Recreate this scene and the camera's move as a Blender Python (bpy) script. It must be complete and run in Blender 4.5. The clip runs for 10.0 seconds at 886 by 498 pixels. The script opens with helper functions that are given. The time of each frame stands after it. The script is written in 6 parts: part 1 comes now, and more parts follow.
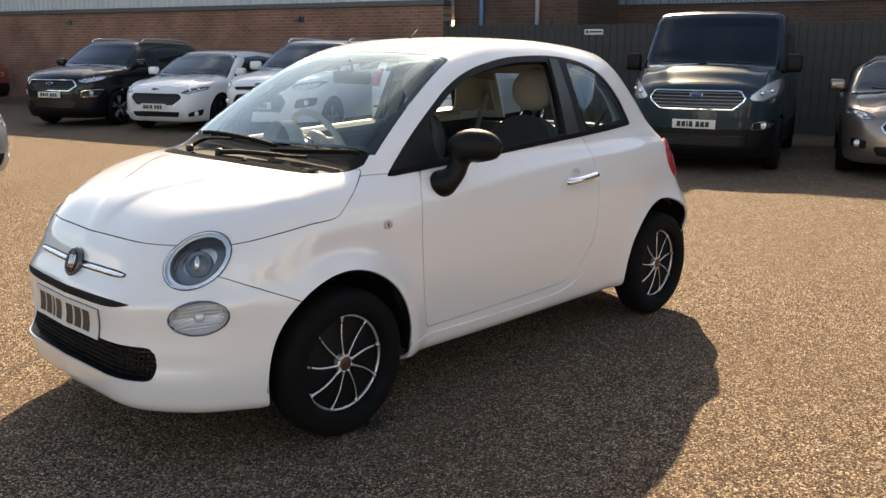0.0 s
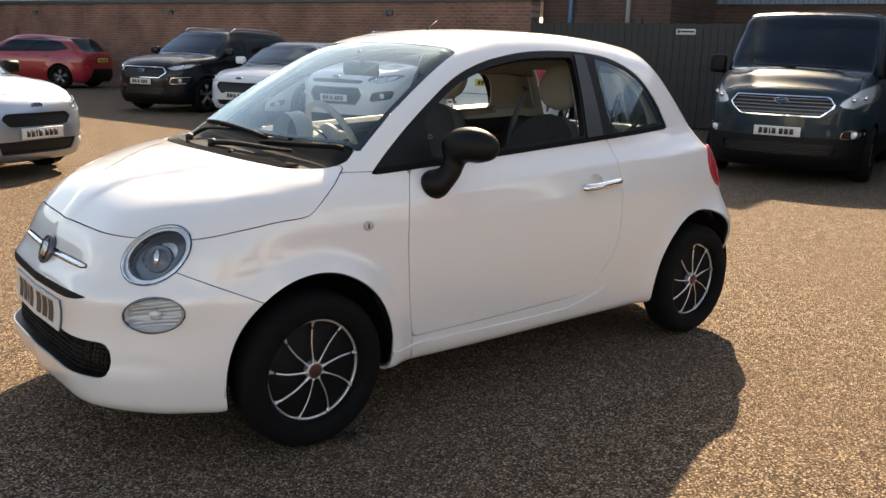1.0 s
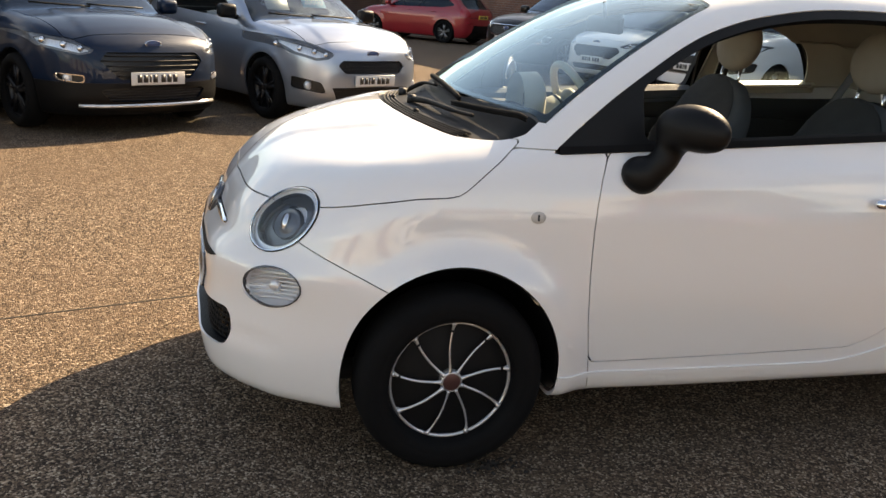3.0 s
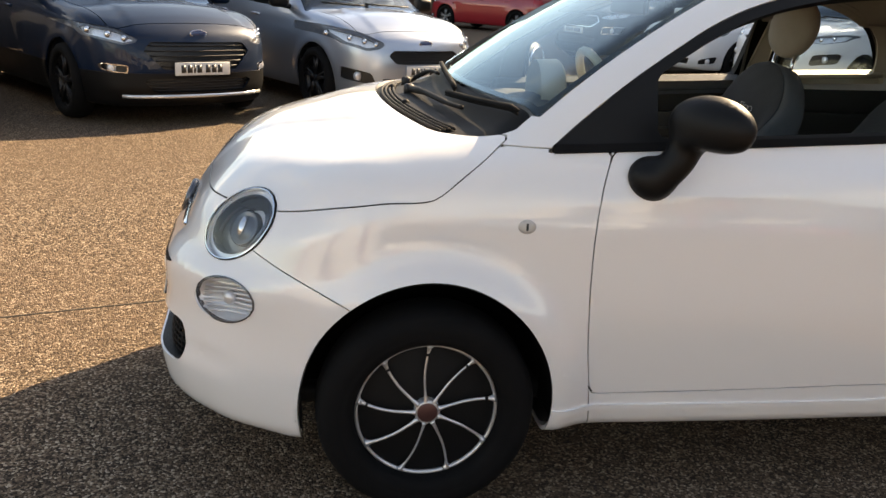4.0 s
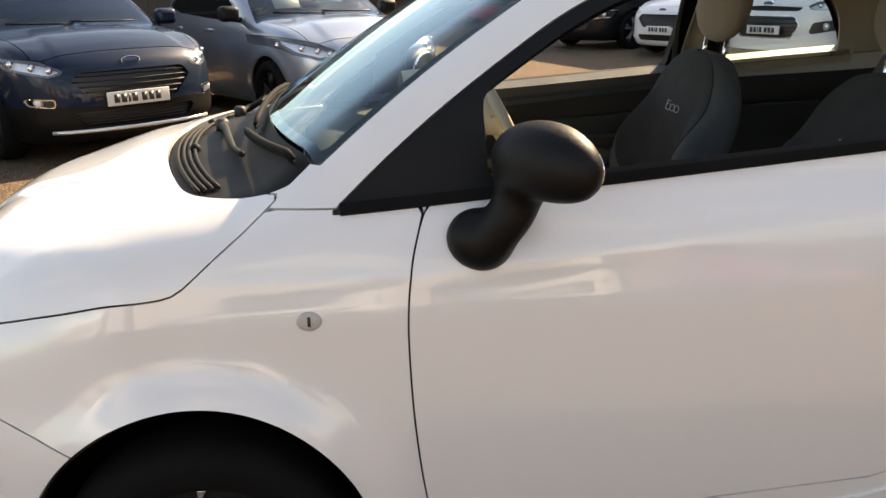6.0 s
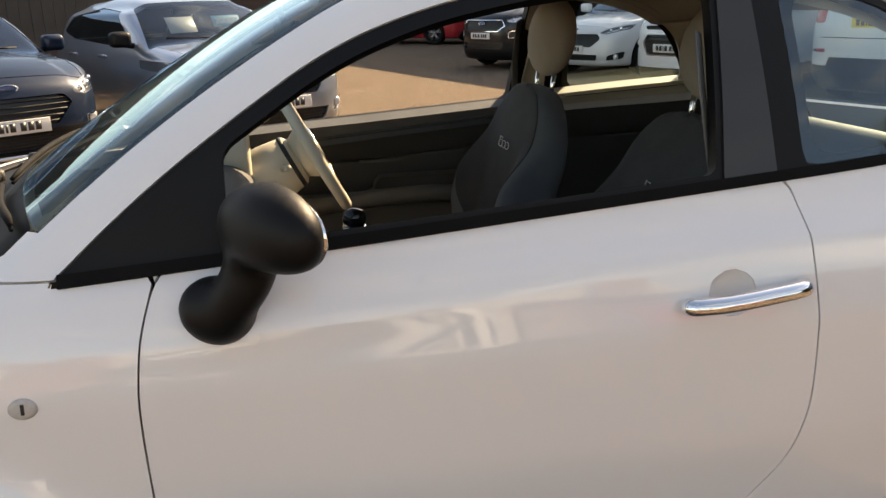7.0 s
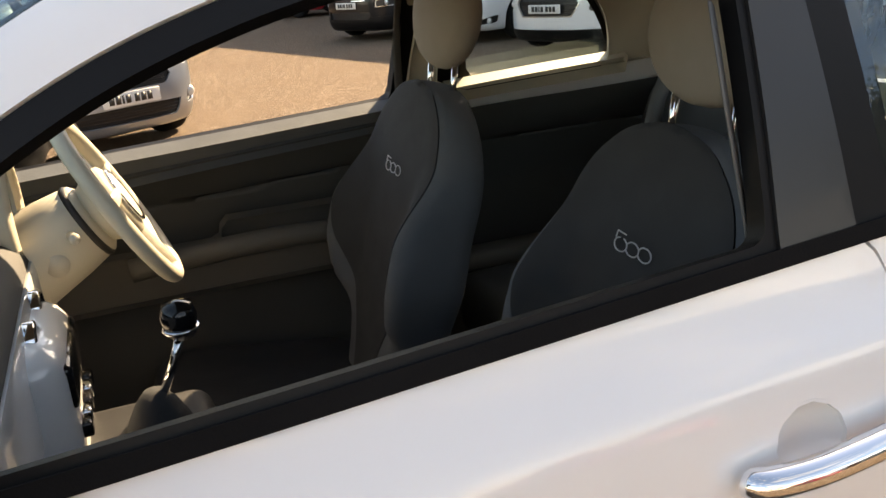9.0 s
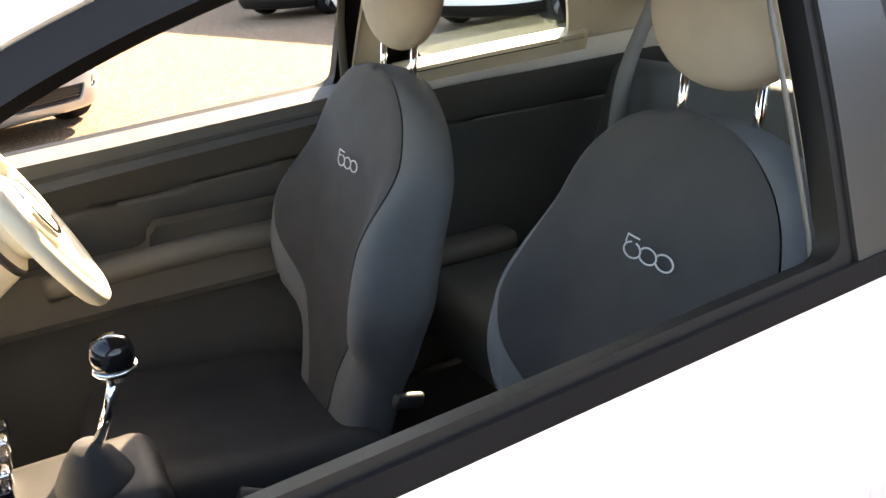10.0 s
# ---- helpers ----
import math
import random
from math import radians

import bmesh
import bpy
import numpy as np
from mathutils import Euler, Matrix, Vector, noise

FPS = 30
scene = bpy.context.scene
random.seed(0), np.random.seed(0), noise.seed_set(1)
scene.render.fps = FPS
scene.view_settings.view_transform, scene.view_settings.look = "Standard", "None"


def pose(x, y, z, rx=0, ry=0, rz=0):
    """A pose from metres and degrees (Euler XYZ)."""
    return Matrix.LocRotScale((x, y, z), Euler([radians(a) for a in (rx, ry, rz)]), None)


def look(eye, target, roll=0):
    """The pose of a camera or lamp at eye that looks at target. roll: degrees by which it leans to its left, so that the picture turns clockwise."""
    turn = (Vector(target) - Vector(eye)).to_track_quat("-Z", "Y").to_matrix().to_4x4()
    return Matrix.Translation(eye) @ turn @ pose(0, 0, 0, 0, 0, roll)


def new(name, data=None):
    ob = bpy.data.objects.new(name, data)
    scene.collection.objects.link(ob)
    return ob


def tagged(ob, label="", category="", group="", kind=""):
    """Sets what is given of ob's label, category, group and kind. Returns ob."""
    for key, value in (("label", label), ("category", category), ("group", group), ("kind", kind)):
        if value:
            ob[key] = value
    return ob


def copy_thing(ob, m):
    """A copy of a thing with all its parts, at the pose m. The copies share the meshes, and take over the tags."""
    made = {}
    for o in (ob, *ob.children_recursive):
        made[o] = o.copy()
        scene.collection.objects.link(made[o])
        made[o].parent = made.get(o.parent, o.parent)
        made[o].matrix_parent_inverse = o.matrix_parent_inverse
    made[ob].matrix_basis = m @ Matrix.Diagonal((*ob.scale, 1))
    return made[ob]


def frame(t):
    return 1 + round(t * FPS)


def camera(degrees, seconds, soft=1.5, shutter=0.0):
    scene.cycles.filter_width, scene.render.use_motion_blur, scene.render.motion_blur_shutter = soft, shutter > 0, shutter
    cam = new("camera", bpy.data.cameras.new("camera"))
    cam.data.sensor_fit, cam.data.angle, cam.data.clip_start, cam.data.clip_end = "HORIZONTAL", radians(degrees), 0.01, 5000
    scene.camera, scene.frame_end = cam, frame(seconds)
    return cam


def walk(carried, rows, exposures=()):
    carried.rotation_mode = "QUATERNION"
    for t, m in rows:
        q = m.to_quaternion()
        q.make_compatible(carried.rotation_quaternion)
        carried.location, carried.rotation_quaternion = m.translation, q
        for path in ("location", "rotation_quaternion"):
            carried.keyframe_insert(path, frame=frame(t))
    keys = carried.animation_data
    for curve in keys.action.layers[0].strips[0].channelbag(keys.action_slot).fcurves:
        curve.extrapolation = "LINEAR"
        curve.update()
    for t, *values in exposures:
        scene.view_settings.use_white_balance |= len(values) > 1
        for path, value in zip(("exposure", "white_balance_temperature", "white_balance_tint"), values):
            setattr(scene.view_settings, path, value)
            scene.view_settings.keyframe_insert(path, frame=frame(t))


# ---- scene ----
cam = camera(54.2, 10.0)
PATH = [
    (0, (-2.003, -3.176, 1.442), (-0.59, -1.831, 1.002), 0.4),
    (0.5, (-1.745, -3.254, 1.421), (-0.415, -1.824, 0.991), 0.7),
    (1, (-1.542, -3.288, 1.431), (-0.289, -1.796, 0.98), 1.8),
    (1.5, (-1.351, -3.237, 1.403), (-0.188, -1.679, 0.935), 1.5),
    (2, (-1.14, -3.15, 1.426), (-0.163, -1.473, 0.941), 1.6),
    (2.5, (-0.918, -3.083, 1.385), (-0.206, -1.284, 0.879), 3.0),
    (3, (-0.686, -3.029, 1.396), (-0.172, -1.18, 0.833), 4.0),
    (4.5, (-0.191, -2.606, 1.357), (0.052, -0.713, 0.76), 2.9),
    (5, (-0.019, -2.476, 1.364), (0.102, -0.573, 0.763), 2.0),
    (5.5, (0.108, -2.355, 1.356), (0.246, -0.453, 0.753), 0.6),
    (6, (0.256, -2.212, 1.375), (0.529, -0.323, 0.775), -1.5),
    (6.2, (0.322, -2.186, 1.384), (0.657, -0.306, 0.79), -2.0),
    (7.3, (0.682, -2.075, 1.41), (1.11, -0.203, 0.851), -2.1),
    (7.5, (0.707, -2.015, 1.408), (1.157, -0.147, 0.852), -2.5),
    (8, (0.743, -1.761, 1.394), (1.284, 0.082, 0.837), -3.6),
    (8.5, (0.757, -1.577, 1.41), (1.377, 0.23, 0.815), -4.8),
    (9, (0.806, -1.413, 1.401), (1.457, 0.363, 0.753), -4.7),
    (9.5, (0.827, -1.298, 1.398), (1.516, 0.447, 0.705), -4.8),
    (10, (0.798, -1.195, 1.39), (1.61, 0.488, 0.68), -5.0),
]
walk(cam, [(t, look(eye, target, roll)) for t, eye, target, roll in PATH], [(0, 1.92, 8400, 12), (2, 1.96, 8650, 12), (3, 2.01, 8850, 12), (4.5, 2.12, 9000, 12), (5.5, 2.01, 9050, 13), (6, 2.14, 9100, 13), (7.5, 2.01, 9250, 13), (8, 2.09, 9300, 13), (9, 2.5, 9250, 13), (9.5, 3.1, 9000, 13), (10, 4.15, 8650, 13)])

# ---- light ----
SUN_AZ, SUN_EL = 41.0, 35.0
world = bpy.data.worlds.new("world")
scene.world = world
world.use_nodes = True
sky = world.node_tree.nodes.new("ShaderNodeTexSky")
sky.sky_type, sky.sun_disc, sky.dust_density, sky.ozone_density = "NISHITA", False, 1.2, 2.0
sky.sun_elevation, sky.sun_rotation = radians(SUN_EL), radians(90 - SUN_AZ)
world.node_tree.nodes["Background"].inputs[1].default_value = 0.075


def cloudy(tree):
    """Thin broken cloud all over the sky."""
    nodes, links = tree.nodes, tree.links
    co, place, noise, grey, lift, amount, mix = (nodes.new("ShaderNode" + k) for k in ("TexCoord", "Mapping", "TexNoise", "RGBToBW", "Math", "MapRange", "Mix"))
    place.inputs["Scale"].default_value = (1, 1, 4.0)
    noise.inputs["Scale"].default_value, noise.inputs["Detail"].default_value, noise.inputs["Roughness"].default_value = 2.6, 7, 0.55
    lift.operation, lift.inputs[1].default_value = "MULTIPLY", 3.0
    amount.inputs[1].default_value, amount.inputs[2].default_value, amount.inputs[4].default_value = 0.53, 0.66, 0.62
    mix.data_type = "RGBA"
    links.new(co.outputs["Generated"], place.inputs[0])
    links.new(place.outputs[0], noise.inputs["Vector"])
    links.new(noise.outputs["Fac"], amount.inputs[0])
    links.new(sky.outputs[0], grey.inputs[0])
    links.new(grey.outputs[0], lift.inputs[0])
    links.new(amount.outputs[0], mix.inputs[0])
    links.new(sky.outputs[0], mix.inputs[6])
    links.new(lift.outputs[0], mix.inputs[7])
    links.new(mix.outputs[2], nodes["Background"].inputs[0])


cloudy(world.node_tree)
sun_data = bpy.data.lights.new("sun", "SUN")
sun_data.energy, sun_data.angle, sun_data.color = 3.65, radians(0.53), (1.0, 0.87, 0.70)
sun = new("sun", sun_data)
sun.matrix_world = look((20 * math.cos(radians(SUN_AZ)), 20 * math.sin(radians(SUN_AZ)), 20 * math.tan(radians(SUN_EL))), (0, 0, 0))


# ---- materials ----
def material(name, color, rough=0.5, metal=0.0, vary=0.12, scale=6.0, grain=0.0, grain_scale=200.0, coat=0.0, color2=None, spec=0.5, rough_vary=0.1, coat_ior=1.5):
    """A principled surface with broad variation, optional grain relief and a clear coat."""
    m = bpy.data.materials.new(name)
    m.use_nodes = True
    nodes, links = m.node_tree.nodes, m.node_tree.links
    b = nodes["Principled BSDF"]
    b.inputs["Metallic"].default_value = metal
    b.inputs["Coat Weight"].default_value = coat
    b.inputs["Coat Roughness"].default_value = 0.03
    b.inputs["Coat IOR"].default_value = coat_ior
    b.inputs["Specular IOR Level"].default_value = spec
    co = nodes.new("ShaderNodeTexCoord")
    n1 = nodes.new("ShaderNodeTexNoise")
    n1.inputs["Scale"].default_value, n1.inputs["Detail"].default_value = scale, 6
    links.new(co.outputs["Object"], n1.inputs["Vector"])
    mix = nodes.new("ShaderNodeMix")
    mix.data_type = "RGBA"
    second = color2 or tuple(c * (1 - vary) for c in color)
    mix.inputs[6].default_value, mix.inputs[7].default_value = (*color, 1), (*second, 1)
    links.new(n1.outputs["Fac"], mix.inputs[0])
    links.new(mix.outputs[2], b.inputs["Base Color"])
    rr = nodes.new("ShaderNodeMapRange")
    rr.inputs[3].default_value, rr.inputs[4].default_value = rough * (1 - rough_vary), min(1, rough * (1 + rough_vary))
    links.new(n1.outputs["Fac"], rr.inputs[0])
    links.new(rr.outputs[0], b.inputs["Roughness"])
    if grain:
        n2 = nodes.new("ShaderNodeTexNoise")
        n2.inputs["Scale"].default_value, n2.inputs["Detail"].default_value = grain_scale, 3
        links.new(co.outputs["Object"], n2.inputs["Vector"])
        bump = nodes.new("ShaderNodeBump")
        bump.inputs["Strength"].default_value, bump.inputs["Distance"].default_value = grain, 0.004
        links.new(n2.outputs["Fac"], bump.inputs["Height"])
        links.new(bump.outputs[0], b.inputs["Normal"])
    return m


def glass(name, tint, ior=1.5, dust=0.03, coating=(1, 1, 1)):
    """Sheet glass: clear or tinted, with a mirror gloss that grows at grazing angles and a trace of dust."""
    m = bpy.data.materials.new(name)
    m.use_nodes = True
    nodes, links = m.node_tree.nodes, m.node_tree.links
    nodes.remove(nodes["Principled BSDF"])
    clear, gloss, edge, mix = (nodes.new("ShaderNode" + k) for k in ("BsdfTransparent", "BsdfGlossy", "LayerWeight", "MixShader"))
    clear.inputs[0].default_value = (*tint, 1)
    gloss.inputs["Roughness"].default_value = 0.01
    gloss.inputs[0].default_value = (*coating, 1)
    edge.inputs[0].default_value = 0.5
    power, scale = nodes.new("ShaderNodeMath"), nodes.new("ShaderNodeMapRange")
    power.operation, power.inputs[1].default_value = "POWER", 4.0
    scale.inputs[3].default_value, scale.inputs[4].default_value = ((ior - 1) / (ior + 1)) ** 2, 0.95
    links.new(edge.outputs["Facing"], power.inputs[0])
    links.new(power.outputs[0], scale.inputs[0])
    film, mix2, tex = nodes.new("ShaderNodeBsdfDiffuse"), nodes.new("ShaderNodeMixShader"), nodes.new("ShaderNodeTexNoise")
    film.inputs[0].default_value = (0.6, 0.6, 0.58, 1)
    tex.inputs["Scale"].default_value, tex.inputs["Detail"].default_value = 3, 8
    amount = nodes.new("ShaderNodeMath")
    amount.operation, amount.inputs[1].default_value = "MULTIPLY", dust
    links.new(tex.outputs["Fac"], amount.inputs[0])
    links.new(amount.outputs[0], mix2.inputs[0])
    links.new(clear.outputs[0], mix2.inputs[1])
    links.new(film.outputs[0], mix2.inputs[2])
    links.new(scale.outputs[0], mix.inputs[0])
    links.new(mix2.outputs[0], mix.inputs[1])
    links.new(gloss.outputs[0], mix.inputs[2])
    links.new(mix.outputs[0], nodes["Material Output"].inputs[0])
    return m


WHITE = material("white_paint", (0.77, 0.767, 0.766), 0.28, coat=1.0, vary=0.012, scale=1.2, rough_vary=0.02, coat_ior=1.68)
COWL_BLACK = material("cowl_black", (0.006, 0.006, 0.0065), 0.65, spec=0.2, vary=0.3)
BLACK_TRIM = material("black_plastic", (0.005, 0.005, 0.0055), 0.46, spec=0.2, grain=0.12, grain_scale=900, vary=0.3)
SATIN = material("satin_black", (0.015, 0.0145, 0.0145), 0.34, coat=0.12, vary=0.2)
GLOSS_BLACK = material("gloss_black", (0.008, 0.008, 0.009), 0.12, vary=0.2)
RUBBER = material("rubber", (0.0045, 0.0045, 0.005), 0.85, spec=0.18, grain=0.2, grain_scale=300, vary=0.35, scale=12)
CHROME = material("chrome", (0.82, 0.83, 0.85), 0.06, metal=1.0, vary=0.04)
SILVER = material("silver_lacquer", (0.72, 0.72, 0.73), 0.25, metal=0.7, vary=0.08)
CLEAR = glass("clear_glass", (0.72, 0.82, 0.83), 1.62, 0.022, (0.72, 0.92, 1.0))
TINTED = glass("tinted_glass", (0.80, 0.89, 0.89), 1.85, 0.03, (0.74, 0.90, 1.0))
DARK_GLASS = glass("dark_glass", (0.16, 0.18, 0.18), 1.5, 0.008, (0.6, 0.75, 0.9))
LENS = glass("lamp_lens", (0.93, 0.95, 0.97), dust=0.01)
IVORY = material("ivory_plastic", (0.50, 0.46, 0.37), 0.45, vary=0.08, grain=0.08, grain_scale=700)
BEIGE_CLOTH = material("beige_cloth", (0.27, 0.24, 0.20), 0.85, grain=0.3, grain_scale=900, vary=0.15, scale=20)
DARK_CLOTH = material("dark_cloth", (0.027, 0.0295, 0.033), 0.9, grain=0.35, grain_scale=1100, vary=0.3, scale=14)
# the same dark cloth, with the shade on the cushions put into its colour
SHADED_CLOTH = material("shaded_dark_cloth", (0.010, 0.0115, 0.0145), 0.9, grain=0.35, grain_scale=1100, vary=0.3, scale=14)
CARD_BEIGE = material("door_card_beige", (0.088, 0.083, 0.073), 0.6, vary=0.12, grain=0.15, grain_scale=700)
GREY_CLOTH = material("grey_cloth", (0.085, 0.096, 0.108), 0.85, grain=0.3, grain_scale=1000, vary=0.2, scale=14)
BELT = material("belt_webbing", (0.12, 0.12, 0.115), 0.7, grain=0.3, grain_scale=900)
CARPET = material("carpet", (0.012, 0.012, 0.013), 0.95, grain=0.5, grain_scale=500)
CABIN_TRIM = material("cabin_trim", (0.045, 0.047, 0.046), 0.6, grain=0.2, grain_scale=800, vary=0.3)
DARK_PLASTIC = material("dark_plastic", (0.010, 0.010, 0.011), 0.55, grain=0.2, grain_scale=800, vary=0.3)
PLATE_WHITE = material("plate_white", (0.66, 0.65, 0.63), 0.35, vary=0.06)
INK = material("black_print", (0.03, 0.03, 0.03), 0.4)
RED_LENS = material("red_lens", (0.45, 0.02, 0.03), 0.12, coat=0.6, vary=0.25, scale=25)


# ---- shaping ----
def curve(*pts):
    """A smooth curve through (x, y) pairs that does not overshoot."""
    xs, ys = np.array(pts, float).T
    h, d = np.diff(xs), np.diff(ys) / np.diff(xs)
    t = np.zeros(len(xs))
    t[0], t[-1] = d[0], d[-1]
    for i in range(1, len(xs) - 1):
        if d[i - 1] * d[i] > 0:
            t[i] = 2 * d[i - 1] * d[i] / (d[i - 1] + d[i]) * 0.5 + 0.25 * (d[i - 1] + d[i]) if abs(d[i - 1]) + abs(d[i]) > 0 else 0
            t[i] = math.copysign(min(abs(t[i]), 3 * min(abs(d[i - 1]), abs(d[i]))), d[i])

    span = np.linspace(xs[0], xs[-1], 3000)
    i = np.clip(np.searchsorted(xs, span) - 1, 0, len(h) - 1)
    u = np.clip((span - xs[i]) / h[i], 0, 1)
    y = (2 * u**3 - 3 * u**2 + 1) * ys[i] + (u**3 - 2 * u**2 + u) * h[i] * t[i] + (3 * u**2 - 2 * u**3) * ys[i + 1] + (u**3 - u**2) * h[i] * t[i + 1]
    span = np.concatenate(([xs[0] - 5], span, [xs[-1] + 5]))
    y = np.concatenate(([ys[0] - 5 * t[0]], y, [ys[-1] + 5 * t[-1]]))
    return lambda x: np.interp(x, span, y)


def smax(a, b, k):
    h = np.clip(0.5 + 0.5 * (a - b) / k, 0, 1)
    return b * (1 - h) + a * h + k * h * (1 - h)


def smin(a, b, k):
    return -smax(-a, -b, k)


def gradient(field, p, e=0.002):
    g = np.stack([field(p + d) - field(p - d) for d in np.eye(3) * e], 1) / (2 * e)
    return g / np.maximum(np.linalg.norm(g, axis=1, keepdims=True), 1e-6), np.linalg.norm(g, axis=1, keepdims=True)


def settle(field, p, times=3, most=0.03):
    """Moves points onto the field's zero surface."""
    for _ in range(times):
        n, size = gradient(field, p)
        p = p - n * np.clip(field(p)[:, None] / np.maximum(size, 0.2), -most, most)
    return p


def skin(field, lo, hi, cell):
    """An even net of quads over the zero surface of a field that is negative inside."""
    n = [int(math.ceil((b - a) / cell)) + 1 for a, b in zip(lo, hi)]
    axes = [a + np.arange(k) * cell for a, k in zip(lo, n)]
    grid = np.stack(np.meshgrid(*axes, indexing="ij"), -1)
    v = field(grid.reshape(-1, 3)).reshape(n)
    inside = v < 0
    corner = np.zeros([k - 1 for k in n], int)
    for i in (0, 1):
        for j in (0, 1):
            for k in (0, 1):
                corner += inside[i:n[0] - 1 + i, j:n[1] - 1 + j, k:n[2] - 1 + k]
    used = (corner > 0) & (corner < 8)
    number = -np.ones(used.shape, int)
    number[used] = np.arange(used.sum())
    p = np.argwhere(used) * cell + np.array(lo) + cell / 2
    p = settle(field, p, 5, cell)
    faces = []
    for ax in range(3):
        b, c = (ax + 1) % 3, (ax + 2) % 3
        a0 = np.moveaxis(inside, (ax, b, c), (0, 1, 2))
        num = np.moveaxis(number, (ax, b, c), (0, 1, 2))
        s0, s1 = a0[:-1, 1:-1, 1:-1], a0[1:, 1:-1, 1:-1]
        for flip, hit in ((False, s0 & ~s1), (True, ~s0 & s1)):
            i, j, k = np.nonzero(hit)
            q = np.stack([num[i, j, k], num[i, j + 1, k], num[i, j + 1, k + 1], num[i, j, k + 1]], 1)
            faces.append(q[:, ::-1] if flip else q)
    return p, np.concatenate(faces)


def clip(p, polys, g):
    """Cuts polygons along g = 0 and keeps the negative side."""
    inside = g < 0
    verts, made, out, left = list(map(tuple, p)), {}, [], {}

    def cross(a, b):
        key = (min(a, b), max(a, b))
        if key not in made:
            f = g[a] / (g[a] - g[b])
            verts.append(tuple(p[a] + (p[b] - p[a]) * f))
            made[key] = len(verts) - 1
        return made[key]

    for q in polys:
        ins = [inside[i] for i in q]
        if all(ins):
            out.append(list(q))
        elif any(ins):
            r = []
            for k in range(len(q)):
                a, b = q[k], q[(k + 1) % len(q)]
                if inside[a]:
                    r.append(a)
                if inside[a] != inside[b]:
                    r.append(cross(a, b))
            out.append(r)
    order = {}
    for f in out:
        for i in f:
            order.setdefault(i, len(order))
    return np.array([verts[i] for i in order]), [[order[i] for i in f] for f in out if len(f) > 2]


def panel(field, net, region, thick=0.012, shift=0.0):
    """A sheet cut out of a net, with a rim turned inwards: its vertices and faces. shift lifts it off the surface."""
    p, q = net
    cuts = region if isinstance(region, list) else [region]
    values = [cut(p) for cut in cuts]
    near, whole = np.ones(len(q), bool), np.ones(len(q), bool)
    for g in values:
        near &= (g[q] < 0).any(1)
        whole &= (g[q] < 0).all(1)
    edge, kept = q[near & ~whole], q[whole]
    ids, edge = np.unique(edge, return_inverse=True)
    e, edge = p[ids], edge.reshape(-1, 4).tolist()
    for cut in cuts:
        e, edge = clip(e, edge, cut(e)) if edge else (e, edge)
    # join the untouched faces and the cut ones again where they share corners
    ids, kept = np.unique(kept, return_inverse=True)
    verts, polys = [tuple(v) for v in p[ids].tolist()], kept.reshape(-1, 4).tolist()
    spot = {v: k for k, v in enumerate(verts)}
    for f in edge:
        r = []
        for i in f:
            key = tuple(e[i].tolist())
            if key not in spot:
                spot[key] = len(verts)
                verts.append(key)
            r.append(spot[key])
        r = [v for k, v in enumerate(r) if v != r[k - 1]]
        if len(r) > 2:
            polys.append(r)
    p = settle(field, np.array(verts), 2)
    n, _ = gradient(field, p)
    p = p + n * shift
    count = {}
    for f in polys:
        for k in range(len(f)):
            count[(f[k], f[(k + 1) % len(f)])] = 1
    verts, faces, base = p.tolist(), list(polys), {}
    if thick:
        for a, b in [e for e in count if (e[1], e[0]) not in count]:
            for i in (a, b):
                if i not in base:
                    base[i] = len(verts)
                    verts.append(p[i].tolist())
                    verts.append((p[i] - n[i] * thick).tolist())
            faces.append([base[b], base[a], base[a] + 1, base[b] + 1])
    return verts, faces


def mesh_of(name, verts, faces, mat, smooth=True):
    me = bpy.data.meshes.new(name)
    me.from_pydata([tuple(v) for v in verts], [], [tuple(f) for f in faces])
    me.materials.append(mat)
    me.polygons.foreach_set("use_smooth", [smooth] * len(me.polygons))
    me.update()
    return me


def thing(name, at=None, label="", category="", group="", kind=""):
    ob = new(name)
    ob.empty_display_size = 0.1
    if at is not None:
        ob.matrix_world = at
    return tagged(ob, label, category, group, kind)


def part(name, shape, mat, parent=None, label="", smooth=True):
    """One mesh object, out of a bmesh or of (vertices, faces), under a thing or a part; local to its thing."""
    if isinstance(shape, bmesh.types.BMesh):
        me = bpy.data.meshes.new(name)
        shape.to_mesh(me)
        shape.free()
        me.materials.append(mat)
        me.polygons.foreach_set("use_smooth", [smooth] * len(me.polygons))
    elif isinstance(shape, bpy.types.Mesh):
        me = shape
    else:
        me = mesh_of(name, *shape, mat, smooth)
    ob = new(name, me)
    if parent is not None:
        ob.parent = parent
    if label:
        ob["label"] = label
    return ob


def box(x0, x1, y0, y1, z0, z1, bevel=0.0, seg=2, bm=None, m=None):
    one = bmesh.new()
    bmesh.ops.create_cube(one, size=1, matrix=Matrix.Translation(((x0 + x1) / 2, (y0 + y1) / 2, (z0 + z1) / 2)) @ Matrix.Diagonal((x1 - x0, y1 - y0, z1 - z0, 1)))
    if bevel:
        bmesh.ops.bevel(one, geom=one.edges[:], offset=bevel, segments=seg, profile=0.5, affect="EDGES")
    if m is not None:
        one.transform(m)
    return join(bm, one)


def join(bm, one):
    if bm is None:
        return one
    me = bpy.data.meshes.new("tmp")
    one.to_mesh(me)
    one.free()
    bm.from_mesh(me)
    bpy.data.meshes.remove(me)
    return bm


